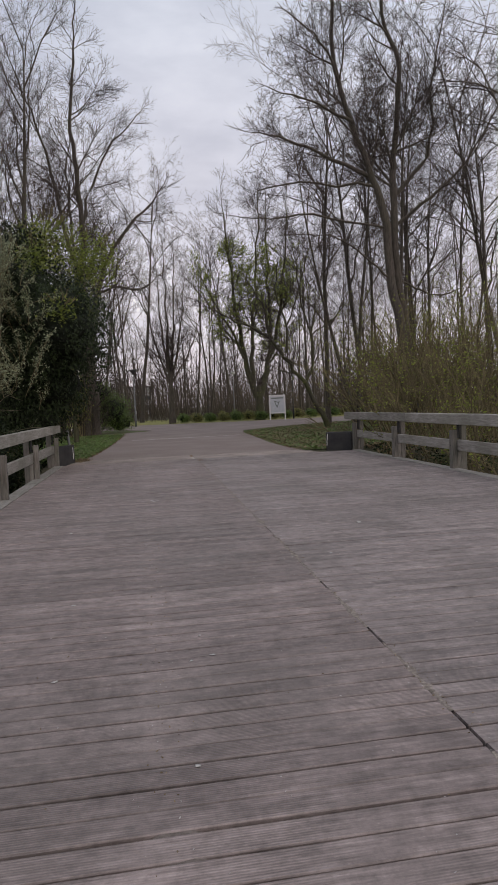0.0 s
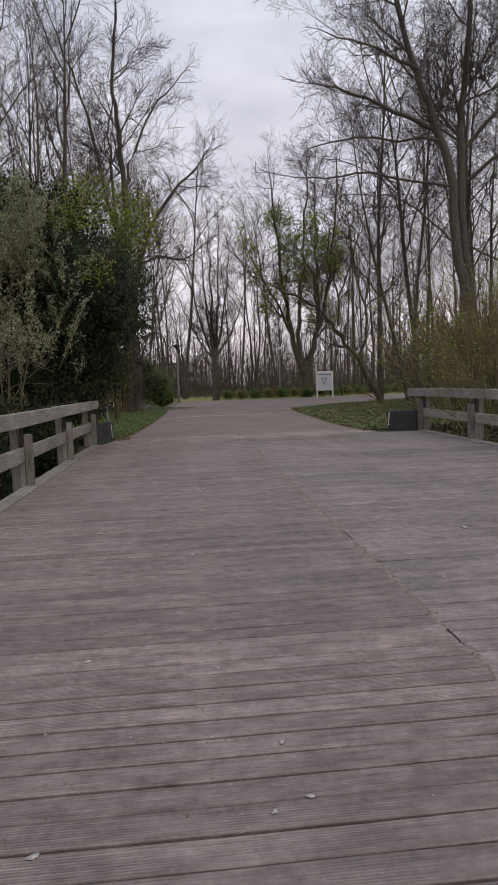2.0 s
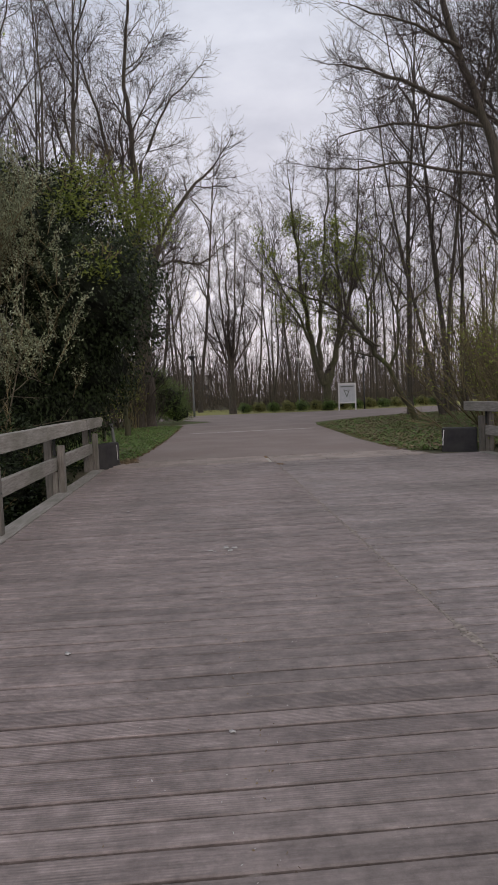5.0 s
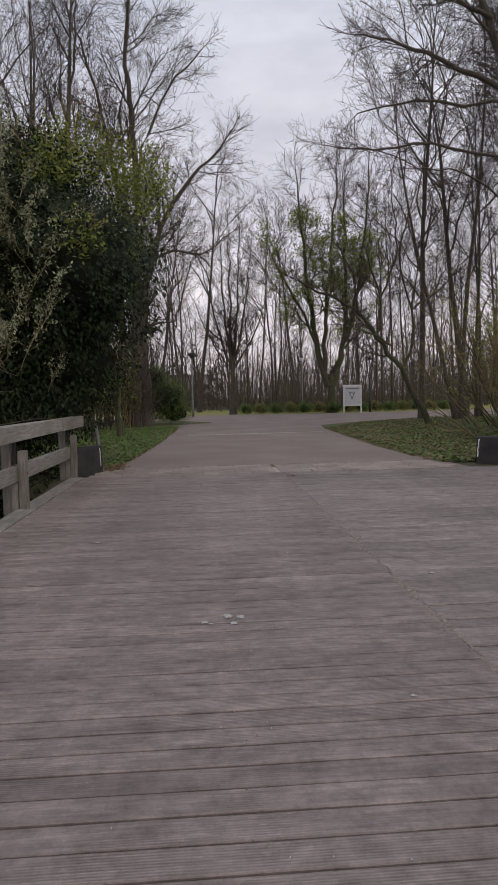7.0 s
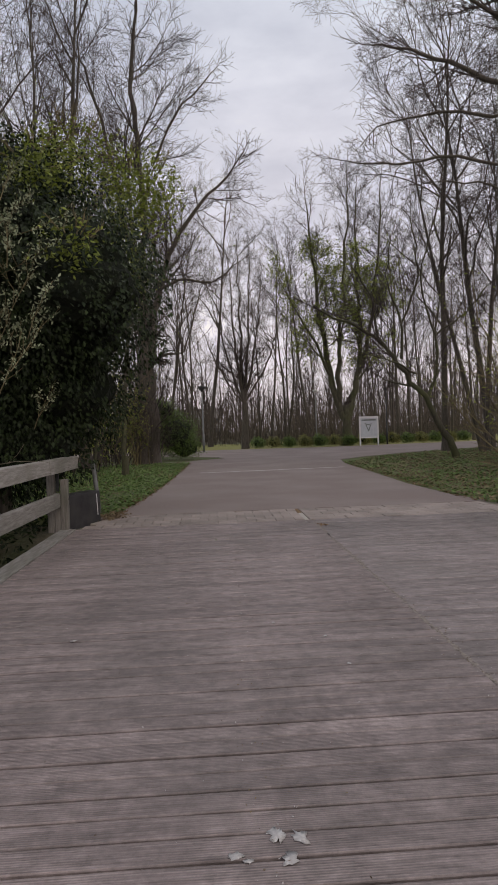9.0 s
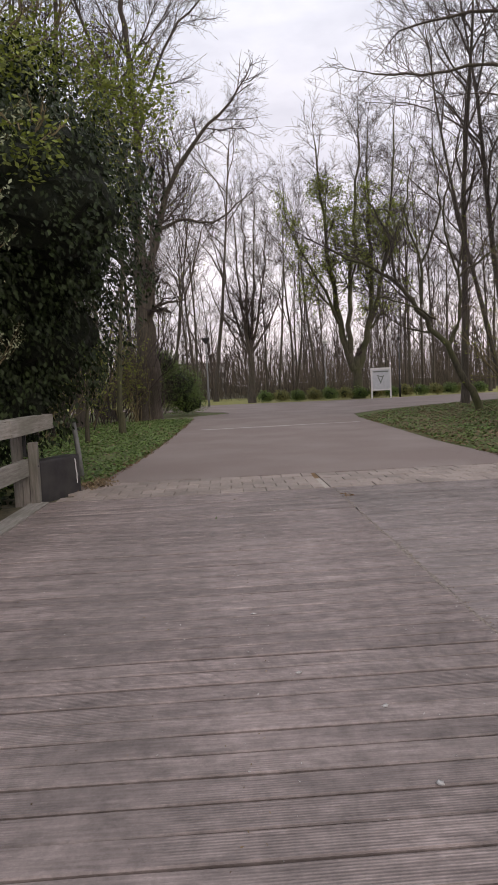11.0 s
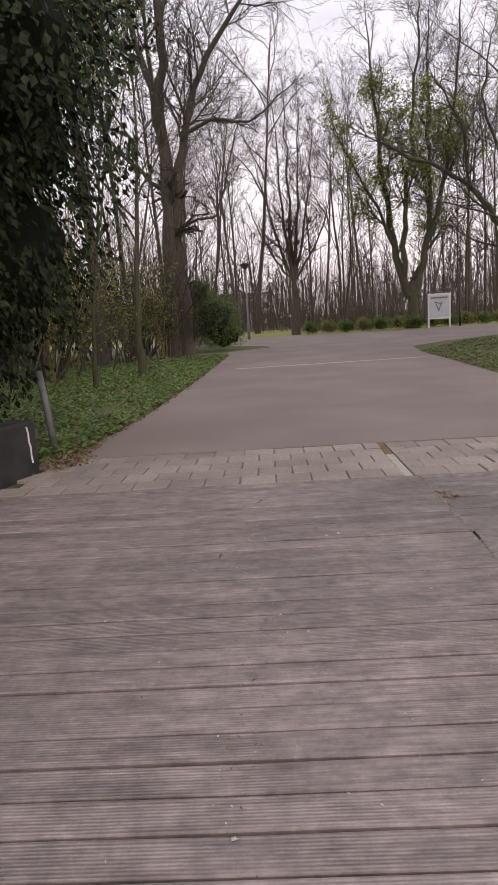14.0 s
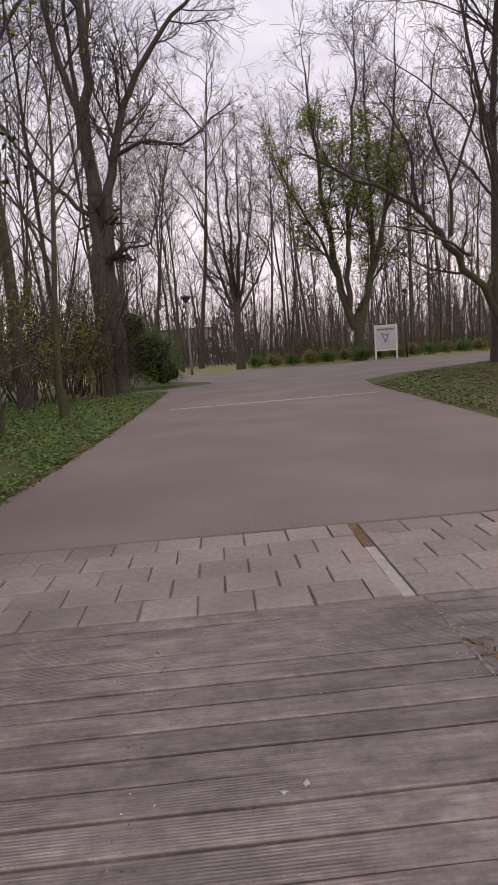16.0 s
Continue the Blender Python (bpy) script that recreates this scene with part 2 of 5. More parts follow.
MOSSBARK = material("green_mossy_bark", (0.04, 0.035, 0.025), (0.10, 0.09, 0.06), scale=7, rough=0.95, bump=0.7,
                    stretch=(3, 3, 0.5), big=0.8, big_col=(0.075, 0.085, 0.03), big_amt=0.6, bump_dist=0.02)
TWIG = material("bare_twigs", (0.040, 0.032, 0.030), (0.085, 0.067, 0.060), scale=4, rough=0.95, bump=0, island=0.35)
BROWNTWIG = material("brown_thicket_twigs", (0.085, 0.068, 0.036), (0.19, 0.155, 0.082), scale=4, rough=0.95, bump=0, island=0.4)
BRUSHTWIG = material("grey_brown_brushwood", (0.055, 0.045, 0.034), (0.125, 0.102, 0.076), scale=4, rough=0.95, bump=0, island=0.4)
PALETWIG = material("pale_willow_rods", (0.08, 0.07, 0.046), (0.18, 0.155, 0.11), scale=6, rough=0.9, bump=0.2)
FARTWIG = material("distant_grey_twigs", (0.048, 0.038, 0.033), (0.085, 0.069, 0.061), scale=4, rough=1, bump=0, island=0.3)
BUD = material("fresh_spring_bud", (0.16, 0.21, 0.037), (0.30, 0.34, 0.08), scale=3, rough=0.6, bump=0, island=0.35, trans=0.7)
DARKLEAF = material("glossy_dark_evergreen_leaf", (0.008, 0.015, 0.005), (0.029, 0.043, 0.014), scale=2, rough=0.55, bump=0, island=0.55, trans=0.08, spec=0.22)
MIDLEAF = material("spring_green_leaf", (0.10, 0.14, 0.02), (0.24, 0.275, 0.05), scale=2, rough=0.5, bump=0, island=0.4, trans=0.3)
WILLOWLEAF = material("silvery_willow_leaf", (0.17, 0.20, 0.11), (0.36, 0.39, 0.26), scale=2, rough=0.6, bump=0, island=0.4, trans=0.25)
CONIFER = material("bush_green_leaf", (0.055, 0.105, 0.02), (0.155, 0.225, 0.055), scale=2, rough=0.5, bump=0, island=0.4, trans=0.2)
HEDGELEAF = material("hedge_leaf", (0.11, 0.125, 0.035), (0.27, 0.26, 0.085), scale=2, rough=0.6, bump=0, island=0.4, trans=0.2)
# CORE: near-black colour in place of the shade deep among the leaves
CORE = material("painted_foliage_shade", (0.005, 0.008, 0.004), (0.014, 0.018, 0.008), scale=6, rough=1, bump=0.8, bump_dist=0.1)
WHITEPAINT = material("weathered_white_paint", (0.58, 0.58, 0.57), (0.72, 0.71, 0.70), scale=9, rough=0.5, bump=0.05)
BOARDFACE = material("sign_panel_face", (0.44, 0.46, 0.49), (0.56, 0.58, 0.60), scale=4, rough=0.35, bump=0)
GREYPRINT = material("sign_grey_print", (0.12, 0.14, 0.13), (0.22, 0.24, 0.21), scale=25, rough=0.5, bump=0)
LAMPGREY = material("galvanised_steel", (0.13, 0.135, 0.13), (0.21, 0.21, 0.21), scale=10, rough=0.6, bump=0.05, metal=0.3)
LAMPDARK = material("dark_lamp_cap", (0.03, 0.03, 0.032), (0.05, 0.05, 0.055), scale=6, rough=0.5, bump=0)
LAMPGLASS = material("milky_lamp_cover", (0.5, 0.5, 0.5), (0.62, 0.62, 0.62), scale=6, rough=0.3, bump=0)
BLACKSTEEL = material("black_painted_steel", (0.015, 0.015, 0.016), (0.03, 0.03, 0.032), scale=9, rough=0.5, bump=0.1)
LINEPAINT = material("worn_line_paint", (0.48, 0.46, 0.44), (0.68, 0.66, 0.63), scale=14, rough=0.8, bump=0)
WATER = material("dark_ditch_water", (0.012, 0.014, 0.010), (0.02, 0.022, 0.015), scale=2, rough=0.08, bump=0.05)
FACADE = material("far_render_facade", (0.38, 0.37, 0.37), (0.48, 0.47, 0.46), scale=2, rough=0.9, bump=0)
FARGLASS = material("far_window_glass", (0.05, 0.06, 0.07), (0.09, 0.10, 0.11), scale=2, rough=0.15, bump=0)
FARROOF = material("far_roof", (0.12, 0.10, 0.10), (0.18, 0.15, 0.15), scale=3, rough=0.9, bump=0)


# ---------------------------------------------------------------- mesh helpers
def mesh_object(name, bm, mat, parent=None, smooth=False):
    me = bpy.data.meshes.new(name)
    bm.to_mesh(me)
    bm.free()
    me.materials.append(mat)
    if smooth:
        for p in me.polygons:
            p.use_smooth = True
    ob = new(name, me)
    if parent:
        ob.parent = parent
    return ob


def part(name, bm, mat, parent, label="", smooth=False):
    ob = mesh_object(name, bm, mat, parent, smooth)
    return tagged(ob, label) if label else ob


def data_part(name, verts, faces, mat, parent=None, smooth=False):
    me = bpy.data.meshes.new(name)
    me.from_pydata(verts, [], faces)
    me.materials.append(mat)
    if smooth:
        me.polygons.foreach_set("use_smooth", [True] * len(me.polygons))
    ob = new(name, me)
    if parent:
        ob.parent = parent
    return ob


def thing(name, x, y, z, label, category, group="", kind="", rz=0.0):
    ob = new(name)
    ob.empty_display_size = 0.1
    ob.matrix_basis = pose(x, y, z, 0, 0, rz)
    return tagged(ob, label, category, group, kind)


def box(bm, x0, x1, y0, y1, z0, z1, bevel=0.0, jitter=0.0, rng=random):
    vs = [bm.verts.new((x + rng.uniform(-jitter, jitter), y + rng.uniform(-jitter, jitter), z + rng.uniform(-jitter, jitter)))
          for x in (x0, x1) for y in (y0, y1) for z in (z0, z1)]
    fs = [bm.faces.new([vs[i] for i in q]) for q in ((0, 1, 3, 2), (4, 6, 7, 5), (0, 4, 5, 1), (2, 3, 7, 6), (0, 2, 6, 4), (1, 5, 7, 3))]
    if bevel:
        es = list({e for f in fs for e in f.edges})
        bmesh.ops.bevel(bm, geom=es, offset=bevel, segments=2, affect="EDGES", profile=0.6)
    return bm


def boxed(*a, **k):
    return box(bmesh.new(), *a, **k)


def tube_bm(bm, pts, radii, sides=10):
    """A capped tube through the points."""
    rings = []
    for i, (p, r) in enumerate(zip(pts, radii)):
        p = Vector(p)
        d = (Vector(pts[min(i + 1, len(pts) - 1)]) - Vector(pts[max(i - 1, 0)])).normalized()
        a = d.cross(Vector((0.31, 0.95, 0.07))).normalized()
        b = d.cross(a)
        rings.append([bm.verts.new(p + r * (math.cos(2 * math.pi * k / sides) * a + math.sin(2 * math.pi * k / sides) * b)) for k in range(sides)])
    for r0, r1 in zip(rings, rings[1:]):
        for k in range(sides):
            bm.faces.new((r0[k], r0[(k + 1) % sides], r1[(k + 1) % sides], r1[k]))
    bm.faces.new(rings[0][::-1])
    bm.faces.new(rings[-1])
    return bm


def sheet(name, outline, z, mat, thickness=0.0):
    """A flat sheet with that outline, with sides down to z - thickness."""
    bm = bmesh.new()
    top = [bm.verts.new((x, y, z)) for x, y in outline]
    bm.faces.new(top)
    if thickness:
        low = [bm.verts.new((x, y, z - thickness)) for x, y in outline]
        for i in range(len(top)):
            j = (i + 1) % len(top)
            bm.faces.new((top[i], low[i], low[j], top[j]))
    bmesh.ops.recalc_face_normals(bm, faces=bm.faces)
    return mesh_object(name, bm, mat)


# ---------------------------------------------------------------- tree helpers
class Grower:
    """Collects tapered tubes: thick ones (trunk and limbs) and thin ones (twigs), and the points where buds sit."""

    def __init__(self, seed):
        self.rng = random.Random(seed)
        self.wood, self.twig, self.tips, self.thin, self.open_crown = ([], []), ([], []), [], 0.0032, False

    def tube(self, store, pts, radii, sides):
        verts, faces = store
        start = len(verts)
        up = Vector((0.37, 0.11, 0.92))
        for i, p in enumerate(pts):
            d = pts[min(i + 1, len(pts) - 1)] - pts[max(i - 1, 0)]
            a = d.cross(up)
            a.normalize()
            b = d.cross(a)
            b.normalize()
            r = radii[i]
            for k in range(sides):
                t = 2 * math.pi * k / sides
                verts.append(p + a * (r * math.cos(t)) + b * (r * math.sin(t)))
        for i in range(len(pts) - 1):
            s0 = start + i * sides
            for k in range(sides):
                k2 = (k + 1) % sides
                faces.append((s0 + k, s0 + k2, s0 + sides + k2, s0 + sides + k))

    def depth(self, length, level, levels):
        """Short side branches carry fewer orders of twigs, so that they don't grow into tufts."""
        while level < levels - 1 and length < (0.0, 0.45, 1.15, 2.5, 5.0)[levels - 1 - level]:
            level += 1
        return level

    def branch(self, p, d, length, r, level, spec):
        rng = self.rng
        s = spec[level]
        n = s["seg"]
        pts, dirs = [p.copy()], [d.copy()]
        step = length / n
        for i in range(n):
            d = d + Vector((rng.gauss(0, s["wander"]), rng.gauss(0, s["wander"]), rng.gauss(0, s["wander"] * 0.6) + s["up"]))
            d.normalize()
            p = p + d * step
            pts.append(p.copy())
            dirs.append(d.copy())
        tip = s.get("tip", 0.3)
        radii = [max(r * (1 - (1 - tip) * (i / n) ** s.get("taper", 1.0)), self.thin) for i in range(n + 1)]
        self.tube(self.wood if s.get("thick") else self.twig, pts, radii, s["sides"])
        if level + 1 >= len(spec):
            self.tips.append(pts[-1])
            self.tips.append(pts[n // 2])
            return
        c = spec[level + 1]
        count = max(1, round(s["kids"] * rng.uniform(0.8, 1.2)))
        for k in range(count):
            u = s["from"] + (1 - s["from"]) * ((k + rng.random()) / count)
            f = u * n
            i = min(int(f), n - 1)
            q = pts[i].lerp(pts[i + 1], f - i)
            dd = dirs[i + 1]
            side = dd.cross(Vector((rng.gauss(0, 1), rng.gauss(0, 1), rng.gauss(0, 1))))
            side.normalize()
            ang = radians(rng.uniform(*s["angle"]))
            nd = dd * math.cos(ang) + side * math.sin(ang)
            nl = length * s["ratio"] * rng.uniform(0.6, 1.15) * (1 - s.get("short", 0.35) * u)
            nr = min(radii[i] * 0.75, r * s["rratio"] * (1.1 - 0.6 * u))
            deeper = level + 1
            if self.open_crown:
                deeper = self.depth(nl, deeper, len(spec))
            self.branch(q, nd, nl, nr, deeper, spec)


def limb(g, points, r0, r1, kids, spec, level=1, start=0.2, ratio=0.4, angle=(28, 62), sides=8, rough=0.018):
    """A crooked limb through the points, tapering from r0 to r1, with side branches grown by spec from that level on."""
    rng = g.rng
    ctrl = [Vector(p) for p in points]
    ctrl = [ctrl[0] * 2 - ctrl[1]] + ctrl + [ctrl[-1] * 2 - ctrl[-2]]
    path = []
    for a, b, c, d in zip(ctrl, ctrl[1:], ctrl[2:], ctrl[3:]):
        size = (c - b).length
        for k in range(4):
            t = k / 4
            p = 0.5 * (2 * b + (c - a) * t + (2 * a - 5 * b + 4 * c - d) * t * t + (3 * b - a - 3 * c + d) * t ** 3)
            w = rough * size if path else 0
            path.append(p + Vector((rng.gauss(0, w), rng.gauss(0, w), rng.gauss(0, w))))
    path.append(ctrl[-2])
    n = len(path) - 1
    radii = [r0 + (r1 - r0) * (i / n) ** 0.8 for i in range(n + 1)]
    g.tube(g.wood, path, radii, sides)
    length = sum((q - p).length for p, q in zip(path, path[1:]))
    for k in range(kids):
        u = start + (1 - start) * (k + rng.random()) / kids
        i = min(int(u * n), n - 1)
        d = (path[i + 1] - path[i]).normalized()
        side = d.cross(Vector((rng.gauss(0, 1), rng.gauss(0, 1), rng.gauss(0, 1)))).normalized()
        ang = radians(rng.uniform(*angle))
        ln = length * ratio * rng.uniform(0.6, 1.15) * (1.15 - 0.7 * u)
        g.branch(path[i].lerp(path[i + 1], rng.random()), d * math.cos(ang) + side * math.sin(ang), ln, radii[i] * rng.uniform(0.36, 0.52), g.depth(ln, level, len(spec)), spec)
    ln = length * ratio * 0.5
    g.branch(path[-1], (path[-1] - path[-2]).normalized(), ln, r1, g.depth(ln, level, len(spec)), spec)


def crooked_spec(kids=(10, 7, 5), wander=(0.11, 0.14, 0.17), up=(0.05, 0.05, 0.04), sides=(5, 3, 3)):
    """Side branches of an old tree: bent at every joint, with dense short twigs."""
    return [
        dict(seg=9, wander=0.12, up=0.05, sides=8, kids=9, angle=(28, 60), ratio=0.45, rratio=0.42, thick=True, tip=0.12, **{"from": 0.25}),
        dict(seg=8, wander=wander[0], up=up[0], sides=sides[0], kids=kids[0], angle=(25, 58), ratio=0.60, rratio=0.5, thick=True, tip=0.2, **{"from": 0.12}),
        dict(seg=6, wander=wander[1], up=up[1], sides=sides[1], kids=kids[1], angle=(25, 60), ratio=0.70, rratio=0.55, tip=0.3, **{"from": 0.12}),
        dict(seg=4, wander=wander[2], up=up[2], sides=sides[2], kids=kids[2], angle=(25, 60), ratio=0.85, rratio=0.65, tip=0.4, **{"from": 0.12}),
        dict(seg=2, wander=0.26, up=0.05, sides=3, tip=0.6),
    ]


def tree_spec(kids=(9, 7, 6, 5), angles=((25, 50), (25, 55), (25, 60), (25, 65)), ratio=(0.5, 0.6, 0.62, 0.7), up=(0.03, 0.06, 0.06, 0.04),
              start=0.25, sides=(9, 6, 4, 3, 3), wander=(0.05, 0.09, 0.12, 0.14), last=1):
    return [
        dict(seg=9, wander=wander[0], up=up[0], sides=sides[0], kids=kids[0], angle=angles[0], ratio=ratio[0], rratio=0.42, thick=True, tip=0.12, **{"from": start}),
        dict(seg=7, wander=wander[1], up=up[1], sides=sides[1], kids=kids[1], angle=angles[1], ratio=ratio[1], rratio=0.45, thick=True, tip=0.15, **{"from": 0.15}),
        dict(seg=5, wander=wander[2], up=up[2], sides=sides[2], kids=kids[2], angle=angles[2], ratio=ratio[2], rratio=0.5, tip=0.2, **{"from": 0.15}),
        dict(seg=3, wander=wander[3], up=up[3], sides=sides[3], kids=kids[3], angle=angles[3], ratio=ratio[3], rratio=0.6, tip=0.3, **{"from": 0.15}),
        dict(seg=last, wander=0.22, up=0.05, sides=sides[4], tip=0.5),
    ]


def leaf_mesh(points, size, rng, spread=0.15, droop=0.0, per=1):
    """Small folded leaves round the points."""
    verts, faces = [], []
    for p in points:
        for _ in range(per):
            c = Vector(p) + Vector((rng.gauss(0, spread), rng.gauss(0, spread), rng.gauss(0, spread)))
            a = Vector((rng.gauss(0, 1), rng.gauss(0, 1), rng.gauss(0, 0.6) - droop)).normalized()
            b = a.cross(Vector((rng.gauss(0, 1), rng.gauss(0, 1), rng.gauss(0, 1)))).normalized()
            s = size * rng.uniform(0.6, 1.3)
            k = len(verts)
            verts += [c - a * s, c + b * (s * 0.45), c + a * s, c - b * (s * 0.45)]
            faces.append((k, k + 1, k + 2, k + 3))
    return verts, faces


def finish_tree(name, g, x, y, z, label, bark, twig, bud=0.0, bud_size=0.05, category="tree", group="", kind="", bud_mat=None, bud_low=0.0, bud_high=99.0):
    ob = thing(name, x, y, z, label, category, group, kind)
    data_part("trunk", g.wood[0], g.wood[1], bark, ob, smooth=True)
    if g.twig[0]:
        data_part("crown", g.twig[0], g.twig[1], twig, ob)["kind"] = "stuff"
    if bud:
        rng = random.Random(len(g.tips))
        pts = [p for p in g.tips if bud_low < p.z < bud_high and rng.random() < bud]
        data_part("leaf_bud", *leaf_mesh(pts, bud_size, rng, 0.12, per=2), bud_mat or BUD, ob)["kind"] = "stuff"
    return ob


def lobe_points(lobes, rng, count, shell=0.75):
    """Points in the outer part of lumpy ellipsoids, outside the other ones."""
    pts, total = [], sum(l[3] * l[4] * l[5] for l in lobes)
    for cx, cy, cz, rx, ry, rz in lobes:
        made, want = 0, int(count * rx * ry * rz / total)
        while made < want:
            d = Vector((rng.gauss(0, 1), rng.gauss(0, 1), rng.gauss(0, 1))).normalized()
            lump = 1 + 0.30 * noise.noise(d * 2.2 + Vector((cx, cy, cz))) + 0.16 * noise.noise(d * 6 + Vector((cy, cz, cx)))
            k = rng.uniform(shell, 1.0) ** 0.6 * lump
            p = Vector((cx + d.x * rx * k, cy + d.y * ry * k, cz + d.z * rz * k))
            made += 1
            if p.z > 0.12:
                pts.append(p)
    return pts


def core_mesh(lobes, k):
    """Added near-black lumpy shape standing in for the shade inside a dense bush."""
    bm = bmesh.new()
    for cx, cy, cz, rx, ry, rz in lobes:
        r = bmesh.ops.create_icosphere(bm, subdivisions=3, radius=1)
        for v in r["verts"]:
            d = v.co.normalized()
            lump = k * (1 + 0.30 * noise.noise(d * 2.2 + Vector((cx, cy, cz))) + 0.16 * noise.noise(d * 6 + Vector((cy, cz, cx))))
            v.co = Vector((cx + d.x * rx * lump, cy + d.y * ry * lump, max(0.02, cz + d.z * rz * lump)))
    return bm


def shrub(name, x, y, z, label, seed, stems, height, spread, mat, leaf=None, leaf_n=0.3, leaf_size=0.04, kids=(6, 5), group="", category="shrub"):
    """Many thin stems rising from one base."""
    g = Grower(seed)
    spec = [dict(seg=6, wander=0.10, up=0.05, sides=4, kids=kids[0], angle=(15, 45), ratio=0.5, rratio=0.55, tip=0.25, thick=True, **{"from": 0.2}),
            dict(seg=4, wander=0.14, up=0.05, sides=3, kids=kids[1], angle=(20, 60), ratio=0.5, rratio=0.6, tip=0.4, **{"from": 0.15}),
            dict(seg=3, wander=0.2, up=0.03, sides=3, tip=0.5)]
    for _ in range(stems):
        a, r = g.rng.uniform(0, 6.28), abs(g.rng.gauss(0, spread))
        d = Vector((math.cos(a) * r * 0.35 + g.rng.gauss(0, 0.15), math.sin(a) * r * 0.35 + g.rng.gauss(0, 0.15), 1)).normalized()
        g.branch(Vector((math.cos(a) * r, math.sin(a) * r, -0.05)), d, height * g.rng.uniform(0.55, 1.1), height * 0.006 + 0.006, 0, spec)
    ob = thing(name, x, y, z, label, category, group)
    data_part("stem", *g.wood, mat, ob)["kind"] = "stuff"
    data_part("twig", *g.twig, mat, ob)["kind"] = "stuff"
    if leaf:
        rng = random.Random(seed)
        data_part("leaf", *leaf_mesh([p for p in g.tips if rng.random() < leaf_n], leaf_size, rng, 0.06, per=2), leaf, ob)["kind"] = "stuff"
    return ob


# ---------------------------------------------------------------- large structure
DECK_L, DECK_R, DECK_BACK = -3.62, 4.52, -23.0


def ditch(x, y):
    """Height of the ground: level park, with a ditch under the bridge."""
    if y > -0.25:
        return -0.03
    if y > -4:
        k = (-0.25 - y) / 3.75
    elif y > -20:
        k = 1.0
    else:
        k = max(0.0, 1 - (-20 - y) / 4)
    return -0.03 - 1.5 * k * k * (3 - 2 * k)


def build_ground():
    xs = [-600, -200, -80, -40] + [i * 1.0 for i in range(-24, 25)] + [40, 80, 200, 600]
    ys = [-300, -80, -40] + [i * 0.75 for i in range(-38, 0)] + [-0.3, 0.0, 1, 3, 6, 10, 16, 24, 34, 44, 60, 90, 150, 300, 900]
    verts = []
    for y in ys:
        for x in xs:
            z = ditch(x, y)
            if abs(x) < 30 and y < -0.5:
                z += 0.10 * noise.noise(Vector((x * 0.6, y * 0.6, 0)))
            verts.append((x, y, z))
    w = len(xs)
    faces = [(j * w + i, j * w + i + 1, (j + 1) * w + i + 1, (j + 1) * w + i) for j in range(len(ys) - 1) for i in range(w - 1)]
    ob = data_part("ground", verts, faces, SOIL, smooth=True)
    return tagged(ob, "brown leaf-strewn soil of the park with patches of moss", "ground", kind="structure")


build_ground()
water = sheet("water", [(-40, -20.5), (40, -20.5), (40, -3.6), (-40, -3.6)], -1.32, WATER)
tagged(water, "dark still water in the ditch under the bridge", "water", kind="structure")

ROAD = [(-3.32, 1.43), (-3.02, 4.5), (-2.86, 8), (-2.72, 13), (-2.64, 19.2), (-3.6, 20.3), (-6.5, 21.0), (-6.5, 22.2), (-3.0, 22.0), (-1.9, 23.2),
        (-0.95, 24.3), (-1.3, 25.8), (-3.0, 28.5), (-7, 32), (-14, 35), (-14, 41.5), (-1, 39.8), (2, 38.9), (6.6, 37.6), (11.5, 38.2), (18.7, 38.9), (30, 41),
        (45, 45), (45, 37), (25, 31), (14, 26.6), (11.5, 25), (8.8, 23.3), (5.7, 20.6), (4.05, 18.3), (3.68, 15.5), (3.45, 11), (3.17, 5.5), (3.22, 3), (3.45, 1.43)]
road = sheet("road", ROAD, 0.0, ASPHALT, 0.06)
tagged(road, "worn reddish grey asphalt path with pale dusty patches", "path", kind="structure")

lawn_far = sheet("grass", [(-60, 42.5), (-14, 41.6), (-1, 39.9), (2, 39.0), (6.6, 37.7), (11.5, 38.3), (18.7, 39.0), (30, 41.1), (60, 46), (60, 62), (-60, 62)], -0.01, FARLAWN)
tagged(lawn_far, "yellowish green rough lawn behind the hedge", "lawn", kind="structure")
verge_r = sheet("verge", [(3.5, 1.3), (3.25, 3), (3.2, 5.5), (3.48, 11), (3.71, 15.5), (4.08, 18.25), (5.73, 20.5), (8.8, 23.2), (11.5, 24.9), (14, 26.5), (25, 30.8), (40, 36), (40, 8), (14, 1.0), (4.7, 0.75)], -0.008, LAWN)
tagged(verge_r, "mossy green verge with low ivy and dead leaves", "verge", kind="structure")
verge_l = sheet("verge", [(-3.35, 1.4), (-3.05, 4.5), (-2.89, 8), (-2.75, 13), (-2.67, 19.1), (-3.6, 20.2), (-6.5, 20.9), (-16, 21.5), (-16, 1.0), (-4.2, 0.8)], -0.008, LAWN)
tagged(verge_l, "green verge covered with low ivy leaves", "verge", kind="structure")
tongue = sheet("verge", [(-6.5, 22.3), (-3.05, 22.1), (-1.95, 23.3), (-1.05, 24.35), (-1.4, 25.7), (-3.1, 28.4), (-7, 31.9), (-14, 34.9), (-18, 34.9), (-18, 22.6)], -0.006, LAWN)
tagged(tongue, "brownish grass tongue beside the side path", "verge", kind="structure")


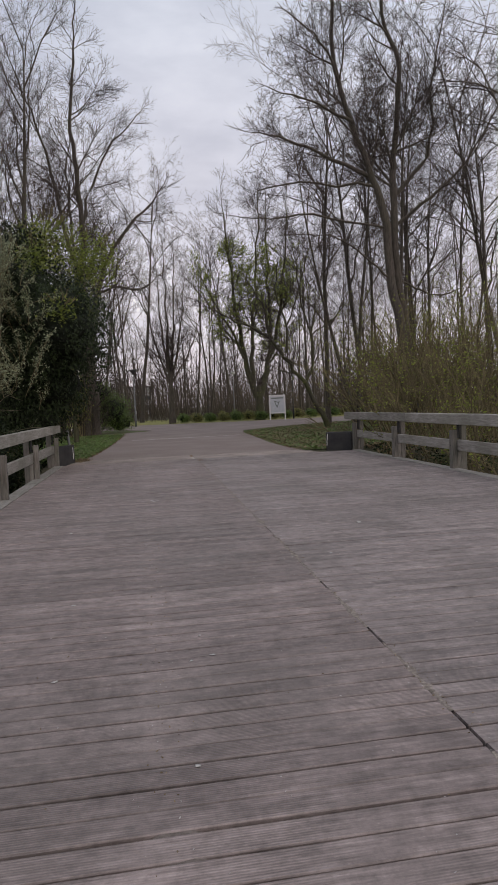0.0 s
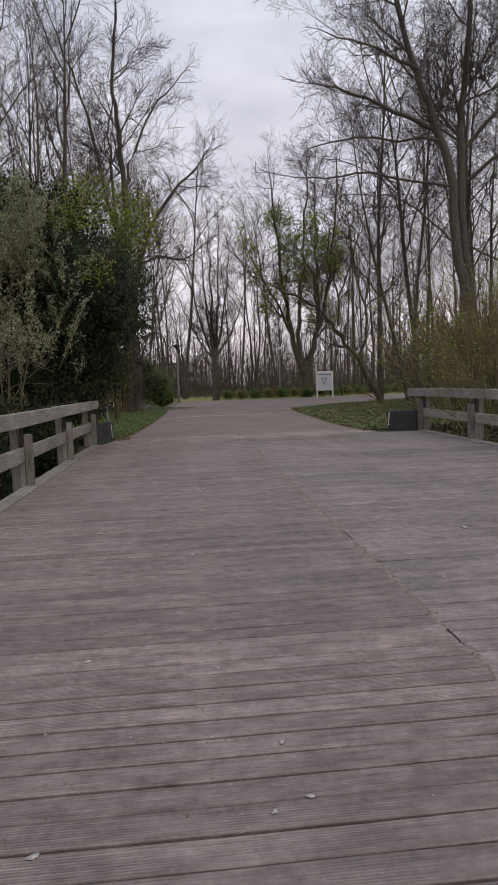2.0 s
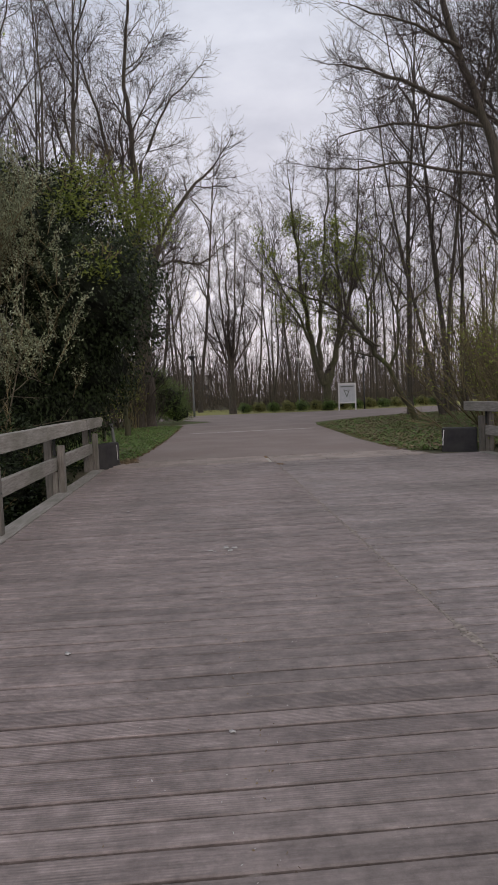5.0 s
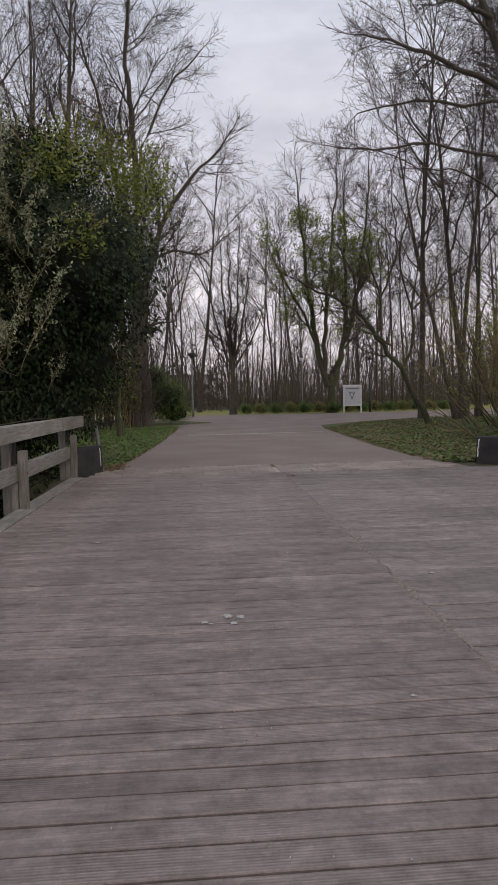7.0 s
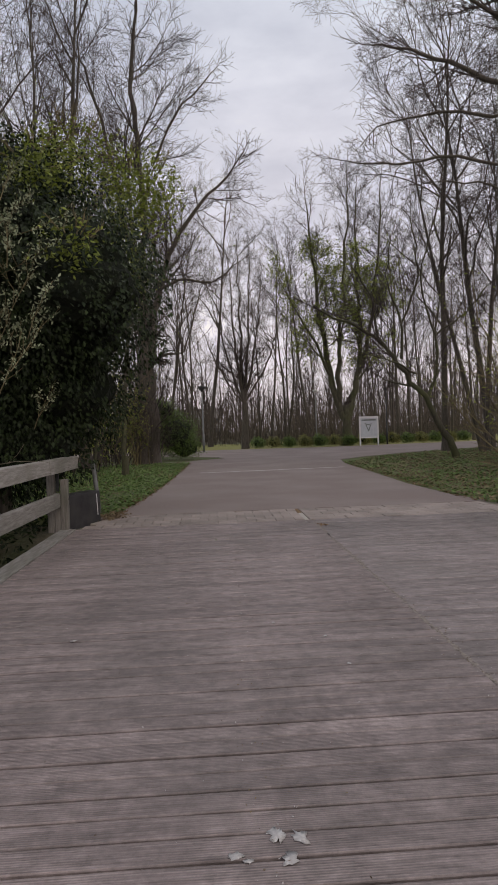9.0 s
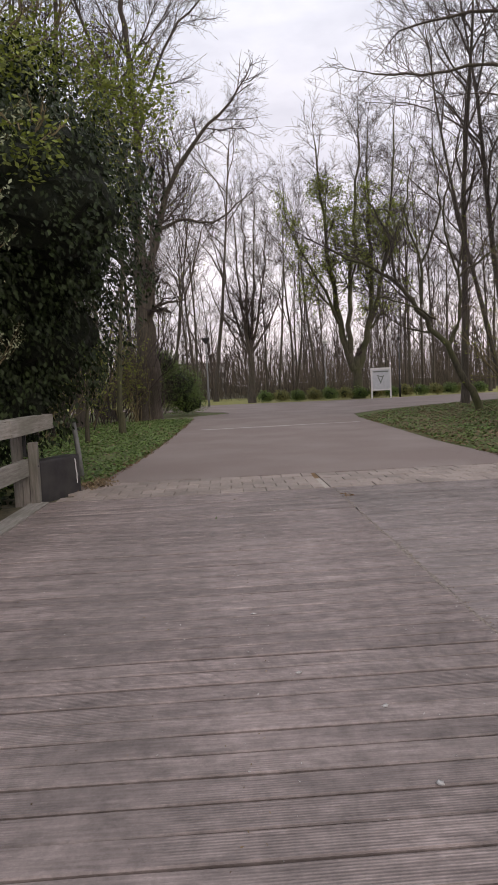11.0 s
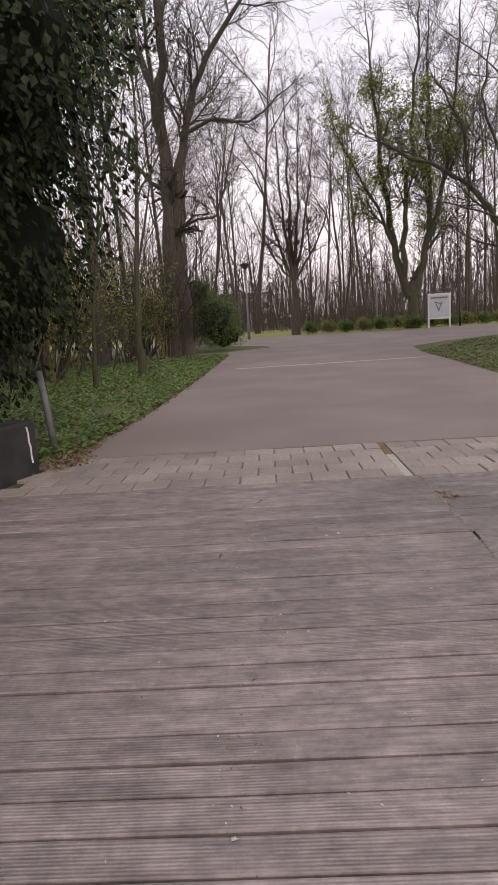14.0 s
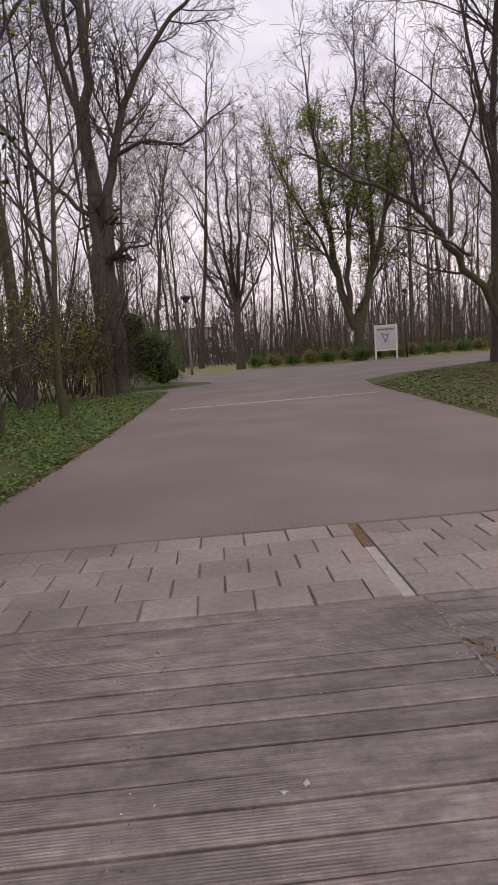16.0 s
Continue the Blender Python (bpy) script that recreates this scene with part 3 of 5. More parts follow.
# ---------------------------------------------------------------- bridge railings
def post_pair(parent, x, y, out, seed):
    """Two posts with the rails between them; the outer one carries the top rail."""
    rng = random.Random(seed)
    h = 0.77 + rng.uniform(-0.015, 0.015)
    bm = bmesh.new()
    box(bm, x - 0.055, x + 0.055, y - 0.065, y + 0.065, -0.36, h, bevel=0.018, jitter=0.004, rng=rng)
    part("post", bm, POSTWOOD, parent)
    bm = bmesh.new()
    xo = x + out * 0.20
    box(bm, xo - 0.055, xo + 0.055, y - 0.065, y + 0.065, -0.3, 0.885, bevel=0.012, jitter=0.004, rng=rng)
    part("post", bm, POSTWOOD, parent)
    bm = bmesh.new()
    xm = x + out * 0.10
    box(bm, xm - 0.042, xm + 0.042, y - 0.06, y + 0.06, -0.34, 0.352, bevel=0.006, jitter=0.002, rng=rng)
    part("infill_block", bm, POSTWOOD, parent)
    bm = bmesh.new()
    tube_bm(bm, [(x - out * 0.06, y, 0.47), (xo + out * 0.06, y, 0.47)], [0.013, 0.013], 8)
    part("bolt", bm, BLACKSTEEL, parent)
    bm = bmesh.new()
    box(bm, xm - 0.02, xm + 0.02, y - 0.012, y + 0.012, 0.60, 0.90)
    part("bracket", bm, BLACKSTEEL, parent)


def timber(parent, name, x0, x1, y0, y1, z0, z1, seed):
    rng = random.Random(seed)
    bm = boxed(x0, x1, y0, y1, z0, z1, bevel=0.014, jitter=0.006, rng=rng)
    ob = part(name, bm, RAILWOOD, parent)
    return ob


def railing(x, out, posts, end, label):
    ob = thing("railing", 0, 0, 0, label, "railing", "bridge railings")
    for i, y in enumerate(posts):
        post_pair(ob, x, y, out, i + int(x * 10))
    xm = x + out * 0.10
    ys = sorted(posts)
    cuts = [ys[0] - 1.2] + [(a + b) / 2 + 0.9 for a, b in zip(ys, ys[1:])] + [end]
    for i, (a, b) in enumerate(zip(cuts, cuts[1:])):
        timber(ob, "top_rail", xm - 0.085, xm + 0.085, a + 0.006, b - 0.006, 0.88 + 0.003 * (i % 2), 1.09 + 0.004 * (i % 2), i)
    for i, (a, b) in enumerate(zip(ys, ys[1:])):
        timber(ob, "middle_rail", xm - 0.044, xm + 0.044, a + 0.004, b - 0.004, 0.36, 0.57, i + 30)
    return ob


railing(-3.78, -1, [-0.02 - 3.3 * i for i in range(7)], 1.12, "weathered grey timber railing with thick top beam and paired posts")
railing(4.68, 1, [0.15 - 3.1 * i for i in range(7)], 1.2, "weathered grey timber railing with mossy top beam and paired posts")

for x0, x1 in ((-3.87, DECK_L - 0.01), (DECK_R + 0.01, 4.77)):
    beam = mesh_object("edge_beam", boxed(x0, x1, DECK_BACK, 0.0, -0.28, 0.010, bevel=0.012), RAILWOOD)
    tagged(beam, "pale weathered timber edge beam along the deck", "beam", "bridge beams", "structure")
for x in (-3.3, -2.0, -0.7, 0.7, 2.0, 3.3, 4.3):
    beam = mesh_object("bridge_girder", boxed(x - 0.12, x + 0.12, DECK_BACK, -0.05, -0.45, -0.052), POSTWOOD)
    tagged(beam, "dark timber girder under the deck", "beam", "bridge girders", "structure")
abut = mesh_object("abutment", boxed(-4.2, 5.1, -0.04, 0.0, -1.6, -0.03), DARKPLASTIC)
tagged(abut, "dark abutment wall under the deck end", "wall", kind="structure")


def wing_block(x0, y0, x1, y1, depth, label, mark_u):
    """Dark block at the end of the railing, with a rounded top edge and a white paint mark."""
    a, b = Vector((x0, y0, 0)), Vector((x1, y1, 0))
    ln = (b - a).length
    ob = thing("wing_block", x0, y0, 0, label, "wing wall", "bridge wing blocks", rz=math.degrees(math.atan2(y1 - y0, x1 - x0)))
    bm = boxed(0, ln, min(0, depth), max(0, depth), -0.25, 0.52, bevel=0.03)
    part("block", bm, DARKPLASTIC, ob)
    s = -0.004 if depth > 0 else 0.004
    bm = bmesh.new()
    pts = [(0.0, 0.47), (0.014, 0.40), (0.012, 0.33), (0.028, 0.26), (0.022, 0.20), (0.03, 0.12)]
    for (u0, z0), (u1, z1) in zip(pts, pts[1:]):
        w = 0.011
        bm.faces.new([bm.verts.new((ln * mark_u + q, s, z)) for q, z in ((u0 - w, z0), (u0 + w, z0), (u1 + w, z1), (u1 - w, z1))])
    part("paint_mark", bm, WHITEPAINT, ob, "white paint streak")
    return ob


wing_block(-3.74, 0.07, -3.40, 0.86, 0.25, "dark grey block wall with a white paint streak", 0.86)
wing_block(4.62, 0.27, 3.93, 0.60, -0.25, "dark grey block wall with a white paint streak", 0.93)

# grey steel pole beside the wing block
pole = thing("marker_pole", -3.62, 2.0, 0, "short leaning grey steel pole beside the wall", "pole")
part("tube", tube_bm(bmesh.new(), [(0, 0, -0.1), (-0.05, 0.02, 0.45), (-0.10, 0.03, 0.9)], [0.04, 0.04, 0.039], 12), LAMPGREY, pole, smooth=True)
part("cap", tube_bm(bmesh.new(), [(-0.10, 0.03, 0.9), (-0.101, 0.031, 0.912)], [0.043, 0.039], 12), LAMPDARK, pole)


# ---------------------------------------------------------------- trees
def big_tree(seed, height, r, stems, spec, lean=0.12, thin=0.0045):
    """A tree of one or several straight stems with a flared foot."""
    g = Grower(seed)
    g.thin = thin
    rng = g.rng
    for k in range(stems):
        a = 2 * math.pi * (k + rng.uniform(-0.2, 0.2)) / stems
        sp = lean * (1 if stems > 1 else 0.25)
        d = Vector((math.cos(a) * sp, math.sin(a) * sp, 1)).normalized()
        base = Vector((math.cos(a) * r * 0.5, math.sin(a) * r * 0.5, -0.2)) if stems > 1 else Vector((0, 0, -0.2))
        g.tube(g.wood, [base, base + d * 0.35, base + d * 0.9], [r * 1.5, r * 1.15, r * 0.98], 10)
        g.branch(base, d, height * rng.uniform(0.85, 1.05), r * (0.58 if stems > 2 else 0.9), 0, spec)
    return g


SLIM = tree_spec(kids=(14, 7, 6, 6), angles=((22, 50), (22, 55), (25, 60), (25, 65)), ratio=(0.36, 0.58, 0.62, 0.72), start=0.3, sides=(8, 5, 3, 3, 3), wander=(0.06, 0.12, 0.15, 0.18))

CROOKED = crooked_spec()


def verge_tree():
    """The old tree on the verge: two stems grown together, wide crooked crown."""
    g = Grower(11)
    g.open_crown = True
    g.thin = 0.0056
    limb(g, ((0.05, 0, -0.3), (0, 0, 0.5), (0.15, 0, 3.0), (0.2, 0, 5.5), (0.2, 0.1, 7.4)), 0.58, 0.25, 5, CROOKED, 2, 0.55, 0.22, sides=14, rough=0.01)
    limb(g, ((0.5, -0.1, -0.3), (0.42, -0.1, 2.0), (0.42, -0.1, 4.0), (0.55, -0.15, 5.8), (0.8, -0.2, 7.6), (1.5, -0.3, 9.7), (2.7, -0.4, 11.7), (4.3, -0.5, 13.2)), 0.36, 0.05, 13, CROOKED, 1, 0.55, 0.27, sides=11, rough=0.02)
    limb(g, ((0.2, 0, 7.0), (0.12, 0, 8.9), (0.35, 0.1, 11.4), (0.2, 0.2, 15.2), (0.0, 0.2, 18.2), (0.3, 0.2, 21.4), (0.6, 0, 24.0)), 0.25, 0.035, 13, CROOKED, 1, 0.36, 0.27)
    limb(g, ((0.15, 0, 7.6), (-0.25, 0.2, 10.0), (-0.7, 0.4, 12.2), (-1.2, 0.5, 15.0), (-2.0, 0.4, 18.0), (-3.0, 0.3, 21.0)), 0.17, 0.035, 12, CROOKED, 1, 0.34, 0.30)
    limb(g, ((0.3, 0.1, 10.5), (0.7, 0.4, 13.8), (2.0, 0.8, 16.7), (3.6, 1.0, 18.6)), 0.11, 0.03, 9, CROOKED, 1, 0.35, 0.36)
    limb(g, ((1.0, -0.2, 8.2), (2.2, -0.6, 8.5), (3.4, -0.8, 8.3), (4.8, -1.0, 9.2)), 0.085, 0.025, 13, CROOKED, 1, 0.2, 0.36)
    limb(g, ((0.5, -0.2, 4.9), (1.3, -0.5, 5.1), (2.0, -0.7, 5.2), (2.5, -0.8, 6.5), (2.9, -0.8, 8.0)), 0.065, 0.025, 5, CROOKED, 2, 0.3, 0.35)
    limb(g, ((-0.1, 0.1, 6.4), (-1.4, -0.4, 7.6), (-2.8, -0.8, 9.6), (-4.4, -1.0, 12.5)), 0.09, 0.03, 8, CROOKED, 1, 0.2, 0.4)
    limb(g, ((0.1, 0.3, 9.0), (-0.4, 1.6, 12.0), (-0.6, 2.6, 16.0), (-0.2, 3.2, 20.0)), 0.12, 0.03, 6, CROOKED, 1, 0.35, 0.3)
    # thin shoots round the foot and along the trunk
    for k in range(46):
        a, z = g.rng.uniform(0, 6.28), abs(g.rng.gauss(0, 1.6))
        g.branch(Vector((0.25 + math.cos(a) * 0.6, math.sin(a) * 0.55, z)), Vector((math.cos(a) * 0.5, math.sin(a) * 0.5, 1)).normalized(), g.rng.uniform(0.9, 2.2), 0.012, 3, CROOKED)
    return finish_tree("tree", g, -4.75, 20.8, 0, "old bare tree with twin stems and wide crooked crown", BARK, TWIG, bud=0.05, bud_size=0.06, bud_high=12)


def fork_tree():
    """Forked tree behind the hedge: four long stems from a short trunk."""
    g = Grower(15)
    g.open_crown = True
    g.thin = 0.007
    limb(g, ((0, 0, -0.3), (0, 0, 0.3), (0.05, 0, 1.4), (0.05, 0, 3.1)), 0.62, 0.24, 0, CROOKED, 3, sides=12, rough=0.01)
    for pts, r in ((((-0.1, 0, 2.1), (-1.0, 0.2, 4.9), (-1.6, 0.3, 9.4), (-2.2, 0.4, 15.0), (-2.6, 0.4, 19.5)), 0.34),
                   (((-0.5, 0, 3.4), (-0.45, -0.4, 7.4), (-0.1, -0.6, 10.9), (0.4, -0.7, 17.0), (0.5, -0.6, 20.5)), 0.22),
                   (((0.15, 0, 2.2), (0.65, 0.1, 3.9), (1.2, 0.2, 6.2), (1.4, 0.5, 10.0), (1.4, 0.7, 15.0), (1.5, 0.8, 20.0)), 0.36),
                   (((1.1, 0.2, 5.6), (2.1, -0.2, 9.3), (2.8, -0.4, 15.0), (3.2, -0.4, 20.5)), 0.22),
                   (((-1.2, 0.2, 5.6), (-2.6, -0.3, 8.6), (-4.2, -0.6, 11.4), (-5.2, -0.7, 13.6)), 0.13)):
        limb(g, pts, r, 0.03, 14, CROOKED_FAR, 1, 0.28, 0.27, (18, 50))
    return finish_tree("tree", g, 8.9, 40.2, 0, "forked multi-stem tree with fresh green buds", MOSSBARK, TWIG, bud=0.75, bud_size=0.095, bud_low=6, bud_high=16)


def vase_tree():
    """Round-headed tree at the bend: stems rising like a vase from one trunk."""
    g = Grower(16)
    g.open_crown = True
    g.thin = 0.007
    limb(g, ((0, 0, -0.3), (0, 0, 0.4), (0.03, 0, 2.2), (0.05, 0, 4.5)), 0.42, 0.16, 0, CROOKED, 3, sides=12, rough=0.01)
    for k, (dx, dy, top, r) in enumerate(((-1.9, 0.2, 11.5, 0.15), (-0.9, -0.7, 14.5, 0.18), (-0.1, 0.6, 15.8, 0.2), (0.8, -0.3, 15.0, 0.18), (1.7, 0.4, 13.0, 0.16), (2.9, 0.0, 9.5, 0.13), (-2.9, -0.3, 9.0, 0.11))):
        limb(g, ((0.03 * dx, 0.05 * dy, 3.7), (0.4 * dx, 0.4 * dy, 3.9 + (top - 4) * 0.25), (0.75 * dx, 0.8 * dy, 4 + (top - 4) * 0.6), (dx, dy, top)), r * 0.85, 0.028, 11, CROOKED_FAR, 1, 0.15, 0.27, (18, 50))
    return finish_tree("tree", g, 1.0, 41.2, 0, "bare round-headed tree at the edge of the path", BARK, TWIG)


CROOKED_FAR = crooked_spec((8, 6, 5), sides=(4, 3, 3))
verge_tree()
fork_tree()
vase_tree()
finish_tree("tree", big_tree(12, 22, 0.24, 1, SLIM, 0.1), -6.9, 17.6, 0, "tall bare slender tree beside the verge", BARK, TWIG)
GROVE = tree_spec(kids=(17, 8, 6, 5), angles=((25, 58), (25, 60), (25, 62), (25, 65)), ratio=(0.28, 0.62, 0.66, 0.75), start=0.25, sides=(8, 5, 3, 3, 3), wander=(0.03, 0.14, 0.17, 0.2))
finish_tree("tree", big_tree(18, 22, 0.20, 1, GROVE, 0.1, thin=0.0055), 10.1, 21.9, 0, "tall straight bare tree with dense spreading twigs", BARK, TWIG)
finish_tree("tree", big_tree(19, 9, 0.105, 1, tree_spec(kids=(9, 5, 4, 3), start=0.35, sides=(8, 4, 3, 3, 3)), 0.1), -4.55, 12.4, 0, "slender mossy young tree on the ivy verge", MOSSBARK, TWIG)
finish_tree("tree", big_tree(20, 6, 0.06, 1, tree_spec(kids=(7, 4, 3, 3), start=0.3, sides=(7, 4, 3, 3, 3)), 0.1), -5.0, 9.2, 0, "thin crooked sapling on the ivy verge", MOSSBARK, TWIG)


def spreading_tree():
    """Two tall trunks beside the bridge, whose long limbs reach over the path."""
    g = Grower(14)
    g.open_crown = True
    g.thin = 0.0056
    limb(g, ((0.1, 0, -0.3), (0.1, 0, 0.4), (0.0, 0, 4.1), (-0.4, 0, 6.4), (-0.7, 0, 9.5), (-1.1, 0, 10.8), (-2.0, 0.1, 13.2), (-2.6, 0.2, 15.7), (-2.6, 0.2, 18.1), (-2.2, 0.1, 21.0)), 0.29, 0.05, 13, CROOKED, 1, 0.55, 0.22, sides=11, rough=0.012)
    limb(g, ((0.55, 0.3, -0.3), (0.5, 0.3, 0.5), (0.3, 0.3, 4.3), (-0.1, 0.3, 7.4), (-0.1, 0.3, 10.7), (0.0, 0.3, 12.4), (0.4, 0.4, 15.8), (-0.3, 0.5, 18.0), (-0.2, 0.5, 21.5)), 0.28, 0.05, 14, CROOKED, 1, 0.45, 0.22, sides=11, rough=0.012)
    for pts, r, kids in ((((-1.1, 0, 10.9), (-3.4, 0.2, 12.0), (-5.1, 0.4, 12.7), (-6.2, 0.5, 12.9)), 0.13, 9), (((-1.9, 0, 13.2), (-3.5, -0.2, 13.8), (-5.6, -0.3, 14.4)), 0.10, 8),
                         (((-0.9, 0, 10.5), (-4.3, 0.4, 10.8), (-6.1, 0.6, 10.5)), 0.085, 8), (((-0.6, 0, 8.8), (-3.8, 0.3, 9.4), (-5.6, 0.4, 9.3), (-6.9, 0.4, 9.35)), 0.08, 6),
                         (((-2.4, 0.1, 14.8), (-3.3, -0.3, 16.3), (-4.7, -0.5, 17.3)), 0.09, 7), (((-0.4, 0, 6.6), (-1.8, -0.3, 7.6), (-3.1, -0.5, 8.3), (-4.6, -0.5, 8.4)), 0.07, 6),
                         (((0.1, 0.3, 6.6), (1.4, 0.2, 6.0), (2.6, 0.2, 6.1), (3.8, 0.2, 7.0)), 0.07, 6), (((0.0, 0.3, 10.3), (1.5, 0.4, 12.1), (1.9, 0.5, 15.0), (2.6, 0.5, 18.5)), 0.14, 9),
                         (((0.0, 0.3, 9.0), (1.8, -0.4, 10.4), (3.6, -0.8, 12.6), (5.0, -1.0, 15.4)), 0.11, 8)):
        limb(g, pts, r * 0.8, 0.02, kids + 3, CROOKED, 1, 0.28, 0.36)
    return finish_tree("tree", g, 9.9, 9.0, 0, "tall bare twin-trunk tree with long limbs over the path", BARK, TWIG)


spreading_tree()


def leaning_tree():
    g = Grower(17)
    g.open_crown = True
    g.thin = 0.0045
    limb(g, ((0.1, 0, -0.3), (0.05, 0, 0.3), (-0.5, 0, 1.3), (-1.15, 0, 2.5), (-2.1, 0.1, 3.9), (-2.9, 0.2, 4.9), (-4.1, 0.3, 5.6), (-5.2, 0.4, 6.2)), 0.18, 0.04, 10, CROOKED, 1, 0.45, 0.34, sides=10, rough=0.03)
    for pts, r, kids in ((((-1.1, 0, 2.4), (-0.6, 0, 3.5), (-0.6, 0, 5.2), (-0.3, 0.1, 7.0)), 0.10, 7), (((-2.0, 0.1, 4.1), (-1.9, 0.3, 5.6), (-2.4, 0.5, 7.2), (-2.2, 0.5, 9.0)), 0.07, 7),
                         (((-2.9, 0.2, 4.9), (-3.2, 0, 6.6), (-4.0, -0.2, 7.8)), 0.055, 7), (((-1.9, 0.3, 5.6), (-1.2, 0.2, 7.6), (-1.5, 0, 9.8)), 0.05, 10), (((-0.6, 0, 5.0), (-1.3, -0.4, 7.2), (-0.7, -0.6, 9.6)), 0.05, 10), (((-0.6, 0, 5.0), (0.6, -0.2, 5.9), (1.6, -0.3, 7.0)), 0.05, 6), (((-1.5, 0, 3.5), (-2.6, -0.6, 4.0), (-3.9, -0.9, 4.3)), 0.05, 6)):
        limb(g, pts, r, 0.022, kids, CROOKED, 1, 0.2, 0.4)
    return finish_tree("leaning_tree", g, 8.25, 15.9, 0, "dark leaning tree with crooked limbs and small buds", MOSSBARK, TWIG, bud=0.10, bud_size=0.045)


leaning_tree()

# woodland: a few grown trees, repeated
protos = []
for i, (seed, h, r, st, spec) in enumerate(((21, 19, 0.17, 1, tree_spec(kids=(9, 6, 5, 5), start=0.3, sides=(6, 4, 3, 3, 3), wander=(0.035, 0.18, 0.2, 0.22))), (22, 17, 0.13, 2, tree_spec(kids=(6, 5, 5, 4), angles=((15, 35),) + ((20, 50),) * 3, start=0.3, sides=(6, 4, 3, 3, 3), wander=(0.045, 0.18, 0.2, 0.22))),
                                            (23, 15, 0.12, 1, tree_spec(kids=(10, 5, 5, 5), angles=((20, 50),) * 4, start=0.2, sides=(6, 4, 3, 3, 3), wander=(0.05, 0.18, 0.2, 0.22))), (24, 21, 0.2, 1, tree_spec(kids=(10, 6, 5, 5), start=0.35, sides=(6, 4, 3, 3, 3), wander=(0.03, 0.18, 0.2, 0.22))))):
    protos.append(big_tree(seed, h, r, st, spec, 0.07, thin=0.0055))
spots = []
rng = random.Random(5)
for k in range(40):
    spots.append((rng.uniform(-34, 48), rng.uniform(49, 78)))
spots += [(13.5, 43.5), (17, 47), (4.8, 46), (5.6, 51), (-1.8, 52), (-3.2, 47), (2.8, 49), (-7.5, 44), (-9, 38), (-12, 33), (-13, 27), (-15, 20), (-11, 15), (-14, 11), (14.5, 20), (17.5, 15), (13.2, 28.5 - 3), (18, 24), (21, 19), (23, 27),
          (15.5, 9), (19, 8), (21.5, 12.5), (16.5, 33 - 3), (24, 34.5), (29, 27), (20, 42.5), (25, 45), (12.5, 6.0), (15, 3.5), (11.5, 20.5), (13.5, 22.8), (14.6, 24.8), (-8.4, 13.0), (-7.8, 16.0), (-10.5, 10.0),
          (11.3, 26), (12.8, 31), (15.2, 27.5), (13.2, 17.6), (16.4, 22.6), (19.5, 30), (-7.2, 24.5), (-9.6, 19.0), (-11.5, 23), (-8.2, 28.0), (-6.4, 30.5), (13.6, 24.6), (15.4, 20.2), (11.2, 33.5), (17.5, 18.2), (14.8, 43.0), (12.2, 44.5), (18.6, 43.6)]


def inside(x, y, outline):
    """Whether a point lies inside an outline."""
    odd = False
    for (ax, ay), (bx, by) in zip(outline, outline[1:] + outline[:1]):
        if (ay > y) != (by > y) and x < ax + (bx - ax) * (y - ay) / (by - ay):
            odd = not odd
    return odd


spots = [(x, y) for x, y in spots if not any(inside(x + a, y + b, ROAD) for a, b in ((0, 0), (0.6, 0), (-0.6, 0), (0, 0.6), (0, -0.6)))]
made = {}
for k, (x, y) in enumerate(spots):
    i = rng.randrange(4)
    s = rng.uniform(0.85, 1.2)
    i = (i, y > 45)
    if i not in made:
        made[i] = finish_tree("woodland_tree", protos[i[0]], x, y, -0.03, "slender bare woodland tree with grey twigs", BARK, FARTWIG if y > 45 else TWIG, group="woodland trees")
        made[i].scale = (s, s, s)
    else:
        ob = copy_thing(made[i], pose(x, y, -0.03, 0, 0, rng.uniform(0, 360)))
        ob.scale = (s, s, s * rng.uniform(0.9, 1.1))

# far brushwood: what nobody could count
g = Grower(31)
g.thin = 0.02
fspec = [dict(seg=4, wander=0.08, up=0.05, sides=3, kids=6, angle=(18, 50), ratio=0.36, rratio=0.45, tip=0.2, **{"from": 0.35}), dict(seg=3, wander=0.2, up=0.06, sides=3, kids=3, angle=(25, 60), ratio=0.5, rratio=0.6, tip=0.4, **{"from": 0.2}), dict(seg=1, wander=0.12, up=0.05, sides=3, tip=0.4)]
for k in range(1150):
    y = g.rng.uniform(82, 125)
    x = g.rng.uniform(-70, 90)
    g.branch(Vector((x, y, -0.1)), Vector((g.rng.gauss(0, 0.05), 0, 1)).normalized(), g.rng.uniform(5, 15), g.rng.uniform(0.05, 0.19), 0, fspec)
far = data_part("far_woodland", *g.twig, FARTWIG)
tagged(far, "distant bare grey-brown woodland", "woodland", kind="stuff")
g = Grower(32)
fspec = [dict(seg=4, wander=0.12, up=0.02, sides=3, kids=6, angle=(15, 50), ratio=0.5, rratio=0.6, tip=0.3, **{"from": 0.1}), dict(seg=1, wander=0.18, up=0.02, sides=3, tip=0.5)]
for k in range(4200):
    y = g.rng.uniform(50, 84)
    x = g.rng.uniform(-40, 62)
    g.branch(Vector((x, y, -0.05)), Vector((g.rng.gauss(0, 0.2), g.rng.gauss(0, 0.2), 1)).normalized(), g.rng.uniform(1.6, 4.4) + 0.07 * max(0, y - 55), g.rng.uniform(0.014, 0.034), 0, fspec)
far = data_part("undergrowth", *g.twig, BRUSHTWIG)
tagged(far, "brown tangled undergrowth beneath the woodland", "undergrowth", kind="stuff")


